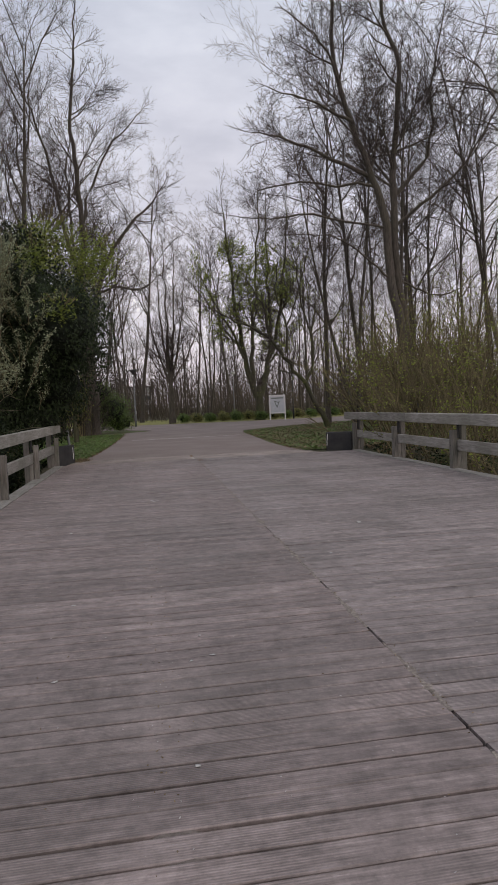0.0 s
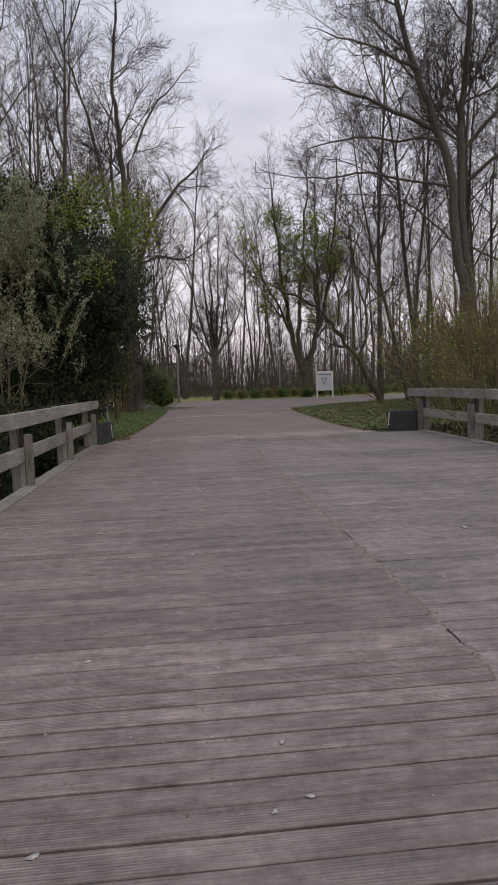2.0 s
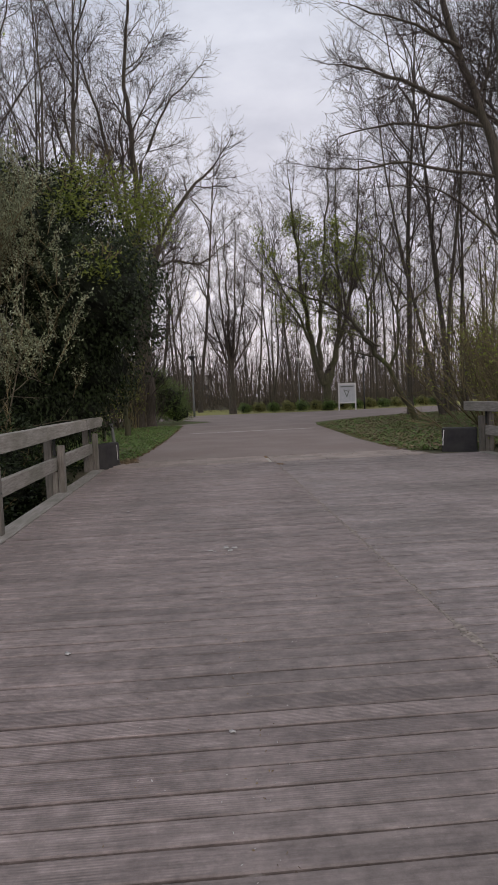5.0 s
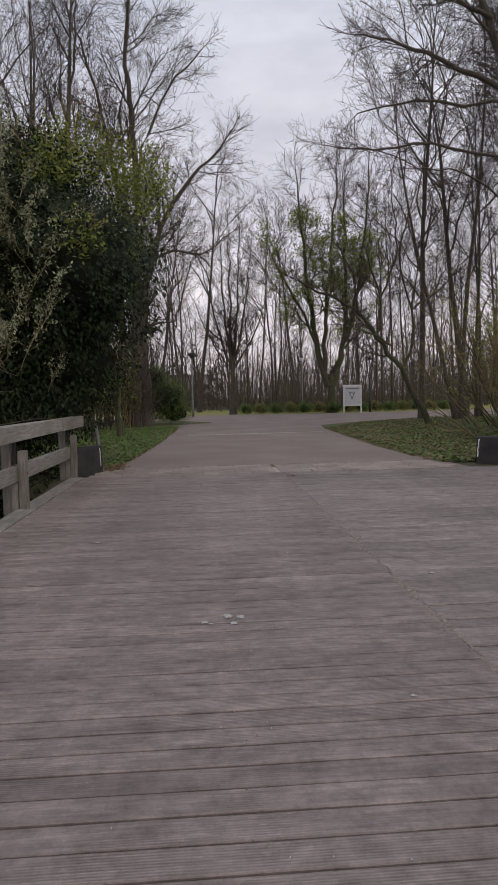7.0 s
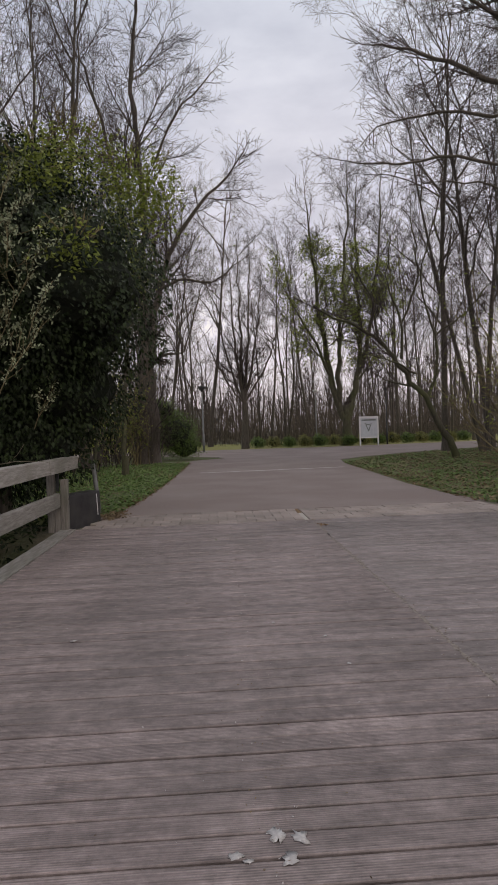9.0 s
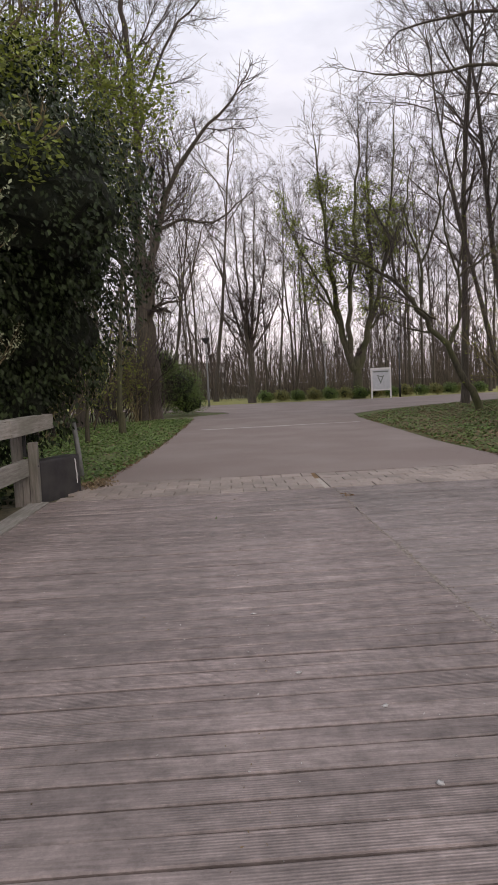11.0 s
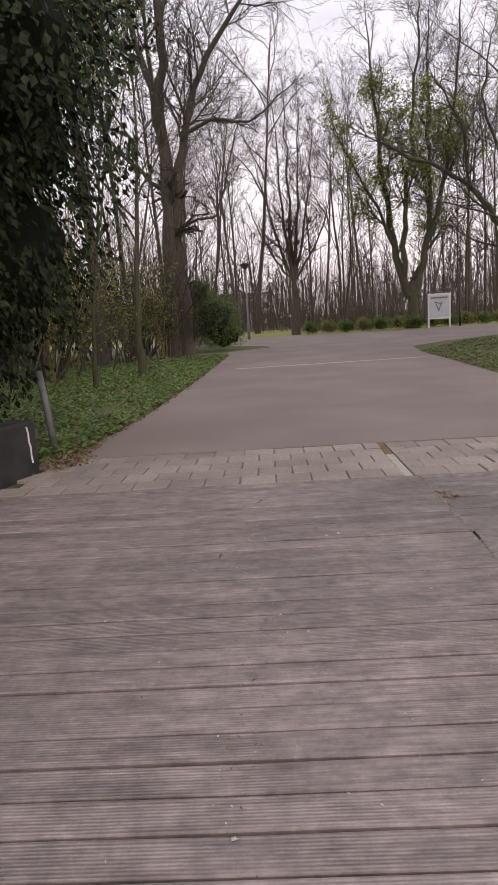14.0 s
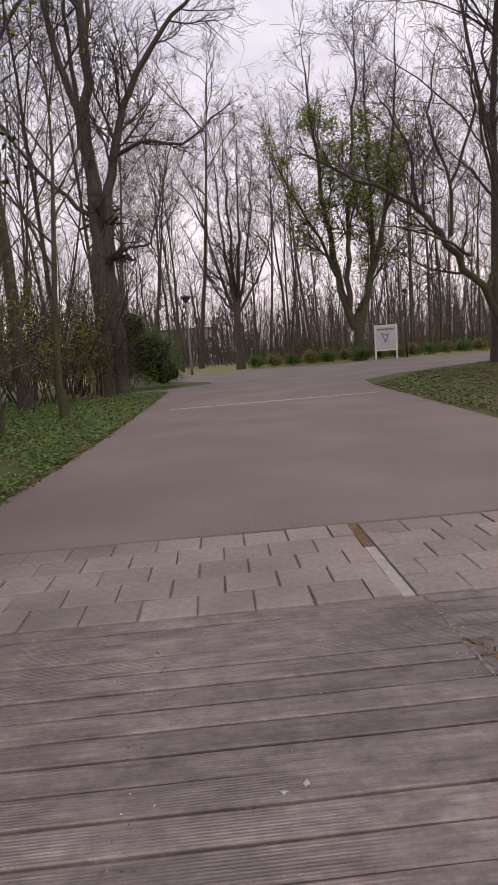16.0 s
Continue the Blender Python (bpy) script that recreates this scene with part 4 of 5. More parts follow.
# ---------------------------------------------------------------- evergreen mass beside the bridge
def hanging_leaves(points, centre, size, rng):
    """Overlapping leaves that hang down and face outwards, thinned into clumps with hollows between them."""
    verts, faces = [], []
    for p in points:
        if noise.noise(p * 1.5) + 0.6 * noise.noise(p * 4.1) < rng.uniform(-0.6, 0.2):
            continue
        o = p - centre
        o.z *= 0.5
        o.normalize()
        a = Vector((rng.gauss(0, 0.45), rng.gauss(0, 0.45), -0.8 + rng.gauss(0, 0.4))) + o * 0.45
        a.normalize()
        b = a.cross(o + Vector((rng.gauss(0, 0.4), rng.gauss(0, 0.4), rng.gauss(0.25, 0.4)))).normalized()
        f = b.cross(a)
        s = size * rng.uniform(0.55, 1.3)
        k = len(verts)
        verts += [p - a * s, p - a * (s * 0.2) + b * (s * 0.62) + f * (s * 0.18), p + a * s, p - a * (s * 0.2) - b * (s * 0.62) + f * (s * 0.18)]
        faces += [(k, k + 1, k + 2), (k, k + 2, k + 3)]
    return verts, faces


def ivy_thicket():
    rng = random.Random(41)
    ob = thing("ivy_tree", -5.2, 1.6, 0, "dense dark ivy-covered evergreen overhanging the railing", "tree")
    lobes = [(1.6, -1.0, 3.9, 1.5, 1.45, 1.35), (1.2, 0.4, 4.4, 1.4, 1.4, 1.2), (0.98, -0.2, 3.6, 2.05, 1.8, 1.8), (-0.5, 0.2, 1.6, 2.0, 1.9, 1.5), (0.1, -0.1, 5.0, 1.8, 1.7, 1.5), (-1.6, -0.2, 5.1, 2.3, 2.2, 2.0), (0.95, 0.2, 2.3, 1.6, 1.5, 1.25), (0.5, 0.0, 1.2, 1.2, 1.3, 0.9), (-3.8, 0.0, 3.4, 2.6, 2.4, 3.4), (0.2, 1.0, 6.3, 1.4, 1.3, 0.9), (-1.8, 0.8, 6.5, 1.9, 1.7, 0.9), (-3.4, 0.6, 6.3, 1.9, 1.7, 0.9)]
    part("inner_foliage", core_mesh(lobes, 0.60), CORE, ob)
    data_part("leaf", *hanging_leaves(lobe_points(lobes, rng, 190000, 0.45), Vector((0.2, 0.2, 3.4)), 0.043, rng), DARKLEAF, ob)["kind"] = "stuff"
    g = Grower(42)
    for dx in (-0.5, -1.4, 0.0):
        g.branch(Vector((dx, 0.3 * dx, -0.1)), Vector((0.05 * dx, 0, 1)).normalized(), 5, 0.14, 0, tree_spec(kids=(5, 4, 3, 2)))
    data_part("trunk", *g.wood, BARK, ob)
    return ob


ivy_thicket()


def leafy_bush(name, x, y, lobes, label, mat, count, size, seed, core=0.0, sprigs=0, sprig_mat=None, category="bush", shell=0.4, droop=0.0, group="", z=0.0):
    rng = random.Random(seed)
    ob = thing(name, x, y, z, label, category, group)
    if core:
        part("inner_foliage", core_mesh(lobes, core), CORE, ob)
    data_part("leaf", *leaf_mesh(lobe_points(lobes, rng, count, shell), size, rng, 0.07, droop), mat, ob)["kind"] = "stuff"
    if sprigs:
        g = Grower(seed)
        spec = [dict(seg=5, wander=0.12, up=0.03, sides=4, kids=8, angle=(20, 50), ratio=0.4, rratio=0.6, tip=0.3, **{"from": 0.25}), dict(seg=3, wander=0.15, up=0.04, sides=3, tip=0.5)]
        for _ in range(sprigs):
            l = rng.choice(lobes)
            d = Vector((rng.gauss(0, 0.5), rng.gauss(0, 0.5), rng.uniform(0.2, 1))).normalized()
            p = Vector((l[0] + d.x * l[3] * 0.6, l[1] + d.y * l[4] * 0.6, l[2] + d.z * l[5] * 0.6))
            g.branch(p, d, 0.55 * max(l[3], l[5]), 0.012, 0, spec)
        data_part("twig", *g.twig, sprig_mat or BROWNTWIG, ob)["kind"] = "stuff"
    return ob


leafy_bush("spring_shrub", -4.4, 3.4, [(1.5, -0.2, 6.2, 1.1, 1.2, 1.0), (0.3, -0.6, 6.9, 1.0, 1.0, 0.6), (1.0, 0.0, 4.9, 0.9, 0.9, 1.0), (1.0, -4.0, 4.15, 0.5, 0.5, 0.42), (0.3, -2.9, 5.7, 0.8, 0.7, 0.5), (-1.6, -2.6, 6.3, 0.8, 0.7, 0.5), (-3.2, -1.6, 7.0, 1.0, 0.9, 0.5)], "yellow-green budding shrub crown above the ivy", MIDLEAF, 11000, 0.042, 43, shell=0.1, sprigs=90)

RODS = [dict(seg=4, wander=0.12, up=0.02, sides=3, kids=3, angle=(20, 50), ratio=0.4, rratio=0.6, tip=0.4, **{"from": 0.3}), dict(seg=2, wander=0.15, up=0.05, sides=3, tip=0.5)]


def willow_bush():
    """Upright sprays with small silvery leaves, standing before the ivy."""
    g = Grower(44)
    rng = g.rng
    ob = thing("willow_bush", -5.1, -1.0, ditch(-5.1, -1.0), "silvery budding willow bush behind the railing", "bush")
    base = -ditch(-5.1, -1.0)
    lobes = [(0.25, 0.1, 3.4 + base, 1.0, 1.1, 1.9), (-1.3, 0.2, 3.5 + base, 1.5, 1.5, 2.2), (-0.3, 0.2, 4.9 + base, 1.0, 1.0, 1.1)]
    spec = [dict(seg=5, wander=0.10, up=0.06, sides=3, kids=11, angle=(15, 45), ratio=0.34, rratio=0.7, tip=0.4, **{"from": 0.15}), dict(seg=2, wander=0.15, up=0.10, sides=3, tip=0.5)]
    for _ in range(230):
        l = rng.choice(lobes)
        a, k = rng.uniform(0, 6.28), rng.uniform(0.3, 0.95)
        p = Vector((l[0] + math.cos(a) * l[3] * k, l[1] + math.sin(a) * l[4] * k, l[2] + rng.uniform(-1, 0.7) * l[5]))
        d = Vector((rng.gauss(0, 0.4), rng.gauss(-0.1, 0.4), rng.uniform(0.3, 1))).normalized()
        g.branch(p, d, rng.uniform(0.7, 1.3), 0.008, 0, spec)
    stems = Grower(45)
    trunk = [dict(seg=6, wander=0.08, up=0.05, sides=5, kids=3, angle=(10, 25), ratio=0.5, rratio=0.6, tip=0.2, thick=True, **{"from": 0.3}), dict(seg=4, wander=0.1, up=0.05, sides=4, tip=0.3, thick=True)]
    for k in range(9):
        stems.branch(Vector((-0.6 + 0.12 * rng.gauss(0, 1), 0.15 * rng.gauss(0, 1), -0.1)), Vector((rng.gauss(-0.05, 0.12), rng.gauss(0, 0.15), 1)).normalized(), 5.4, 0.022, 0, trunk)
    # long bare arching rods over the railing
    for k in range(16):
        a = Vector((rng.uniform(-2.0, -0.3), rng.uniform(-0.6, 0.3), base + rng.uniform(0.6, 2.6)))
        d = Vector((rng.uniform(0.5, 1.0), rng.uniform(-0.5, 0.1), rng.uniform(-0.1, 0.75))).normalized()
        ln = rng.uniform(0.9, 1.9)
        limb(stems, (a, a + d * ln * 0.5, a + d * ln + Vector((0, 0, -0.16 * ln))), 0.013, 0.005, 3, RODS, 0, 0.3, 0.3, (20, 50), 4)
    data_part("rod", *stems.twig, PALETWIG, ob)["kind"] = "stuff"
    data_part("stem", *stems.wood, PALETWIG, ob)["kind"] = "stuff"
    data_part("twig", *g.twig, BROWNTWIG, ob)["kind"] = "stuff"
    data_part("leaf", *leaf_mesh(g.tips, 0.028, rng, 0.035, droop=-0.9, per=5), WILLOWLEAF, ob)["kind"] = "stuff"


willow_bush()
leafy_bush("evergreen_bush", -3.45, 24.4, [(0, 0, 1.3, 1.3, 1.2, 1.35), (-1.2, 0.2, 1.5, 1.4, 1.2, 1.6), (0.45, 0.0, 0.6, 1.0, 0.9, 0.7), (-0.8, 0, 2.6, 1.0, 0.9, 0.9)], "rounded dense green bush at the side path", CONIFER, 22000, 0.04, 45, core=0.6)

# dark brambles on the bank behind the railing
for k, (x, y, h) in enumerate(((-5.0, -1.9, 2.0), (-5.2, -3.4, 2.3))):
    z = ditch(x, y) - 0.05
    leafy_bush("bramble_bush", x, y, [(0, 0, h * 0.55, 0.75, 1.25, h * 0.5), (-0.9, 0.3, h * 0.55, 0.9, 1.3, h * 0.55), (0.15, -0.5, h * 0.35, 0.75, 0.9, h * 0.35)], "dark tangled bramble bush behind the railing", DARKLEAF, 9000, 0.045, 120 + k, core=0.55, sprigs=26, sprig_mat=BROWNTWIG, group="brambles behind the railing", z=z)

# brown thickets
for k, (x, y, h, n, sd, leaf) in enumerate(((-5.0, 19.6, 3.0, 12, 0.5, BUD), (-6.8, 14.8, 3.4, 10, 0.8, BUD), (-7.2, 10.2, 3.2, 9, 0.9, BUD), (-6.0, 18.9, 3.4, 12, 0.6, BUD), (-8.5, 8, 4, 20, 1.0, BUD), (-7.5, 20.8, 5.5, 22, 0.9, None), (-9, 14, 5, 22, 1.0, BUD), (-7.4, 12.2, 4.2, 20, 0.8, BUD), (-8.8, 17.4, 6.5, 24, 0.9, None), (-6.6, 24.2, 5.0, 22, 0.8, BUD), (-10.5, 21.5, 6.5, 24, 1.0, None), (-9.4, 8.6, 9.5, 20, 0.8, BUD),
                                             (8.2, 4.8, 4.2, 30, 1.0, BUD), (9.6, 8.0, 4.6, 34, 1.1, BUD), (10.6, 4.8, 5.0, 34, 1.1, BUD), (11.0, 11.6, 5.0, 32, 1.0, BUD), (11.4, 8.4, 5.2, 34, 1.2, BUD), (12.4, 14.8, 5.0, 32, 1.2, BUD), (8.0, 1.0, 3.4, 26, 0.9, None),
                                             (6.8, -2.4, 3.6, 24, 0.9, BUD), (8.4, -4.6, 4.0, 26, 1.0, BUD), (10.4, 0.2, 4.6, 30, 1.2, BUD), (13.5, 4.0, 5.0, 28, 1.2, BUD), (15, 19.5, 4.5, 28, 1.3, BUD), (17.5, 27.5, 4.0, 28, 1.4, None), (22, 30.5 - 3, 4.5, 26, 1.4, BUD))):
    shrub("thicket_shrub", x, y, ditch(x, y), "brown many-stemmed thicket shrub with sparse green buds" if leaf else "bare brown many-stemmed thicket shrub", 60 + k, n, h, sd, TWIG if x < 0 and k % 2 else BROWNTWIG, leaf, 0.75 if x < 0 else 0.5, 0.05 if x < 0 else 0.045, group="thicket shrubs")

# low hedge along the far edge of the path
for k in range(15):
    x = 1.9 + k * 1.15
    y = 40.0 - 0.42 * (x - 1.0) if x < 6.5 else 38.3 + 0.09 * (x - 6.5)
    r = random.Random(80 + k)
    w = r.uniform(0.5, 0.68)
    leafy_bush("hedge_bush", x, y + 0.5, [(0, 0, 0.42, w, 0.5, 0.44 + r.uniform(-0.08, 0.12)), (0.3, 0.1, 0.36, 0.42, 0.42, 0.38)], "low clipped hedge bush with yellowish green leaves", HEDGELEAF if k % 2 else CONIFER, 1900, 0.055, 80 + k, core=0.5, group="low hedge", category="hedge")


# ---------------------------------------------------------------- sign, lamps
def notice_board():
    ob = thing("notice_board", 9.98, 37.35, 0, "white framed notice board with a pale map panel", "notice board", rz=-4)
    for x in (-0.66, 0.66):
        part("post", boxed(x - 0.05, x + 0.05, -0.05, 0.05, -0.1, 2.16, bevel=0.008), WHITEPAINT, ob)
    part("top_rail", boxed(-0.61, 0.61, -0.045, 0.045, 2.02, 2.15, bevel=0.008), WHITEPAINT, ob)
    part("bottom_rail", boxed(-0.61, 0.61, -0.045, 0.045, 0.55, 0.64, bevel=0.008), WHITEPAINT, ob)
    panel = part("panel", boxed(-0.605, 0.605, -0.02, 0.02, 0.64, 2.02), BOARDFACE, ob, "pale blue-white map panel")
    part("header_bar", boxed(-0.52, 0.52, -0.026, -0.021, 1.83, 1.93), GREYPRINT, panel, "grey printed bar")
    bm = bmesh.new()
    for a, b in (((-0.22, 1.55), (-0.02, 1.05)), ((-0.05, 1.05), (0.18, 1.62)), ((-0.3, 1.62), (0.1, 1.5))):
        d = Vector((b[0] - a[0], 0, b[1] - a[1])).normalized()
        q = Vector((-d.z, 0, d.x)) * 0.035
        a, b = Vector((a[0], -0.024, a[1])), Vector((b[0], -0.024, b[1]))
        bm.faces.new([bm.verts.new(p) for p in (a - q, b - q, b + q, a + q)])
    part("map_drawing", bm, GREYPRINT, panel, "grey map drawing")
    return ob


notice_board()


def park_lamp():
    ob = thing("park_lamp", -2.22, 37.0, 0, "grey park lamp post with a dark flat cone head", "street lamp")
    part("pole", tube_bm(bmesh.new(), [(0, 0, -0.1), (0, 0, 1.0), (0, 0, 1.05), (0, 0, 4.35)], [0.085, 0.085, 0.06, 0.045], 14), LAMPGREY, ob, smooth=True)
    head = part("head", tube_bm(bmesh.new(), [(0, 0, 4.32), (0, 0, 4.42), (0, 0, 4.62), (0, 0, 4.66)], [0.06, 0.12, 0.31, 0.31], 20), LAMPDARK, ob, "dark cone lamp head", smooth=True)
    part("cap", tube_bm(bmesh.new(), [(0, 0, 4.655), (0, 0, 4.70), (0, 0, 4.79)], [0.33, 0.33, 0.05], 20), LAMPDARK, head, "dark lamp cap", smooth=True)
    return ob


park_lamp()
post = thing("lamp_post", 11.75, 38.9, 0, "slim black lamp post behind the notice board", "lamp post")
part("pole", tube_bm(bmesh.new(), [(0, 0, -0.1), (0, 0, 0.9), (0, 0, 0.95), (0, 0, 4.1)], [0.075, 0.075, 0.05, 0.045], 12), BLACKSTEEL, post, smooth=True)
part("head", tube_bm(bmesh.new(), [(0, 0, 4.1), (0, 0, 4.15), (0, 0, 4.35), (0, 0, 4.4)], [0.06, 0.15, 0.17, 0.06], 12), LAMPDARK, post, smooth=True)
post = thing("lamp_post", 6.9, 42.5, 0, "thin pale grey lamp post behind the hedge", "lamp post")
part("pole", tube_bm(bmesh.new(), [(0, 0, -0.1), (0, 0, 0.9), (0, 0, 0.95), (0, 0, 4.3)], [0.07, 0.07, 0.05, 0.04], 12), LAMPGREY, post, smooth=True)
part("head", tube_bm(bmesh.new(), [(0, 0, 4.3), (0, 0, 4.4), (0, 0, 4.55)], [0.05, 0.2, 0.22], 12), LAMPGLASS, post, smooth=True)


def far_building():
    ob = thing("apartment_building", -9.0, 170, 0, "pale far building behind the bare wood", "building")
    part("wall", boxed(-14, 10, 0, 9, -0.2, 7.4), FACADE, ob)
    part("roof", boxed(-14.3, 10.3, -0.3, 9.3, 7.4, 7.9), FARROOF, ob)
    for f in range(2):
        for k in range(8):
            x = -12.8 + k * 2.9
            part("window", boxed(x, x + 1.7, -0.05, 0.2, 1.0 + f * 2.8, 2.4 + f * 2.8), FARGLASS, ob)
    return ob


far_building()


# ---------------------------------------------------------------- ground cover
def scatter(name, region, count, size, mat, seed, label, category, height=0.07, dens=None):
    """Low leaves on the ground inside a region given as a test and a box."""
    rng = random.Random(seed)
    test, (x0, x1, y0, y1) = region
    verts, faces = [], []
    made = 0
    while made < count:
        x, y = rng.uniform(x0, x1), y0 + (y1 - y0) * rng.random() ** 1.35
        if not test(x, y) or noise.noise(Vector((x * 0.9, y * 0.9, seed))) < rng.uniform(-0.75, 0.35):
            made += 0.2
            continue
        made += 1
        c = Vector((x, y, rng.uniform(0.0, height)))
        t = rng.uniform(0, 6.28)
        a = Vector((math.cos(t), math.sin(t), rng.gauss(0.1, 0.35))).normalized()
        b = Vector((-math.sin(t), math.cos(t), rng.gauss(0, 0.35))).normalized()
        s = size * rng.uniform(0.5, 1.3)
        k = len(verts)
        verts += [c - a * s * 0.8, c + b * s * 0.6 + Vector((0, 0, s * 0.15)), c + a * s, c - b * s * 0.6 + Vector((0, 0, s * 0.15))]
        faces.append((k, k + 1, k + 2, k + 3))
    ob = data_part(name, verts, faces, mat)
    return tagged(ob, label, category, kind="stuff")


def left_edge(y):
    return -3.25 + 0.35 * min(max((y - 1.4) / 6, 0), 1) + 0.03 * max(0, min(y - 7, 12)) * 0.7


def right_edge(y):
    if y < 15.5:
        return 3.25 + 0.04 * max(0, y - 5)
    return 3.7 + (y - 15.5) * 0.62 + max(0, y - 20) * 0.5


LEFT = (lambda x, y: x < left_edge(y) + 0.05 * math.sin(y * 7) and y > 1.3, (-11, -2.5, 0.9, 20.5))
RIGHT = (lambda x, y: x > right_edge(y) + 0.05 * math.sin(y * 7), (3.2, 14, 0.9, 24))
scatter("ivy_carpet", LEFT, 60000, 0.04, COVERLEAF, 3, "carpet of small bright green ivy leaves", "ground cover")
scatter("ivy_carpet", RIGHT, 36000, 0.042, COVERLEAF, 4, "carpet of small bright green ivy leaves", "ground cover")
scatter("leaf_litter", LEFT, 5000, 0.04, DEADLEAF, 5, "scattered dry brown leaves", "leaf litter", 0.09)
scatter("leaf_litter", RIGHT, 26000, 0.045, DEADLEAF, 6, "scattered dry brown leaves", "leaf litter", 0.09)
EDGE_L = (lambda x, y: left_edge(y) - 0.25 < x < left_edge(y) + 0.10 and y > 1.3, (-3.7, -2.3, 1.3, 20))
EDGE_R = (lambda x, y: right_edge(y) - 0.08 < x < right_edge(y) + 0.35, (3.1, 6.5, 1.4, 20))
scatter("edge_litter", EDGE_L, 2600, 0.03, RUST, 11, "rusty leaf litter along the path edge", "leaf litter", 0.02)
scatter("edge_litter", EDGE_R, 2600, 0.03, RUST, 12, "rusty leaf litter along the path edge", "leaf litter", 0.02)


def bank_leaves(x0, x1, y0, y1, count, seed, mat):
    rng = random.Random(seed)
    pts = []
    for _ in range(count):
        x, y = rng.uniform(x0, x1), rng.uniform(y0, y1)
        pts.append((x, y, ditch(x, y) + rng.uniform(0.02, 0.16)))
    return leaf_mesh(pts, 0.05, rng, 0.02)


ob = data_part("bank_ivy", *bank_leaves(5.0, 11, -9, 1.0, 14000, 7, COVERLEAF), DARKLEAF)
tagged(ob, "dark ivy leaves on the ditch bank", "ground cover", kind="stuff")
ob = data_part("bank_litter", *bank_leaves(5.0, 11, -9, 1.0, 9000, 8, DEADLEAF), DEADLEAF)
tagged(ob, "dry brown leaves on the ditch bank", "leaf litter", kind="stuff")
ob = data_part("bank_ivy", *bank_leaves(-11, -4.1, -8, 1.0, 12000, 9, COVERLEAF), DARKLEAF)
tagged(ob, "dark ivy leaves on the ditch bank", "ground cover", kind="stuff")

r = random.Random(51)
pile = data_part("leaf_pile", *leaf_mesh([(-3.28 + r.gauss(0, 0.12), 1.2 + r.gauss(0, 0.16), 0.01 + abs(r.gauss(0, 0.03))) for _ in range(420)], 0.026, r, 0.0), DEADLEAF)
tagged(pile, "small heap of dark dead leaves beside the wall", "leaf litter", kind="stuff")

# white line across the path, worn into short lengths
lineob = thing("marking", 0, 12.75, 0, "thin worn white line painted across the path", "road marking", kind="structure")
r = random.Random(9)
x = -2.05
while x < 3.1:
    w = r.uniform(0.35, 0.9)
    part("line_piece", boxed(x, min(x + w, 3.13), -0.035 + 0.16 * (x - 0.5) / 2.6 - 0.01, 0.035 + 0.16 * (x - 0.5) / 2.6, 0.0, 0.004), LINEPAINT, lineob)
    x += w + r.uniform(0.0, 0.05)

# debris on the deck: white droppings, petals and twigs
def flake(x, y, s, seed, mat, label, category="litter"):
    r = random.Random(seed)
    bm = bmesh.new()
    n = 15
    ring = [bm.verts.new((s * r.uniform(0.4, 1.15) * math.cos(2 * math.pi * k / n), 0.75 * s * r.uniform(0.4, 1.15) * math.sin(2 * math.pi * k / n), 0.001)) for k in range(n)]
    top = bm.verts.new((0, 0, 0.003))
    for k in range(n):
        bm.faces.new((ring[k], ring[(k + 1) % n], top))
    bm.faces.new(ring[::-1])
    ob = mesh_object("white_speck", bm, mat, smooth=True)
    ob.matrix_basis = pose(x, y, 0.003, 0, 0, r.uniform(0, 360))
    return tagged(ob, label, category, "specks on the deck")


SPECK = material("chalky_speck", (0.33, 0.31, 0.30), (0.55, 0.53, 0.51), scale=30, rough=0.9, bump=0.1)
for k, (x, y, s) in enumerate(((-1.02, -14.44, 0.02), (-1.31, -7.80, 0.058), (-1.23, -7.82, 0.048), (-1.28, -7.93, 0.048), (-1.46, -7.90, 0.036), (-1.42, -7.93, 0.024), (-1.09, -5.31, 0.02), (-0.77, -5.67, 0.024), (-0.72, -6.21, 0.026), (-0.80, -1.33, 0.022), (-0.87, -1.36, 0.018), 
                               (-0.45, -2.2, 0.014), (-1.99, -2.39, 0.014), (-1.33, -3.69, 0.014), (-1.26, -4.48, 0.02), (-1.15, -14.5, 0.016), (-1.07, -14.1, 0.018), (-1.9, -14.6, 0.025), (-1.95, -13.2, 0.03), (-1.2, -15.6, 0.02), (0.6, -13.0, 0.015), (0.35, -12.2, 0.03), (1.1, -10.8, 0.05),
                               (-2.3, -10.2, 0.032), (-1.4, -11.2, 0.02), (-0.5, -9.0, 0.02), (0.3, -7.0, 0.03), (-2.5, -5.5, 0.03))):
    flake(x, y, s, k, SPECK, "small white dried dropping on the deck boards" if s > 0.03 else "tiny white speck on the deck boards")
r = random.Random(15)
pts = [(r.gauss(-1.32, 0.05), r.uniform(-20, -0.1), 0.006) for _ in range(350)] + [(r.uniform(-3.4, 4.3), r.uniform(-20, -0.1), 0.006) for _ in range(700)] + [(r.gauss(0.0, 0.035), r.uniform(-20, 0), 0.006) for _ in range(500)]
verts, faces = leaf_mesh(pts, 0.007, r, 0.0)
ob = data_part("deck_crumbs", [(v[0], v[1], max(0.003, min(0.012, v[2]))) for v in verts], faces, DEADLEAF)
tagged(ob, "dry crumbs and bud scales lying on the deck", "litter", kind="stuff")

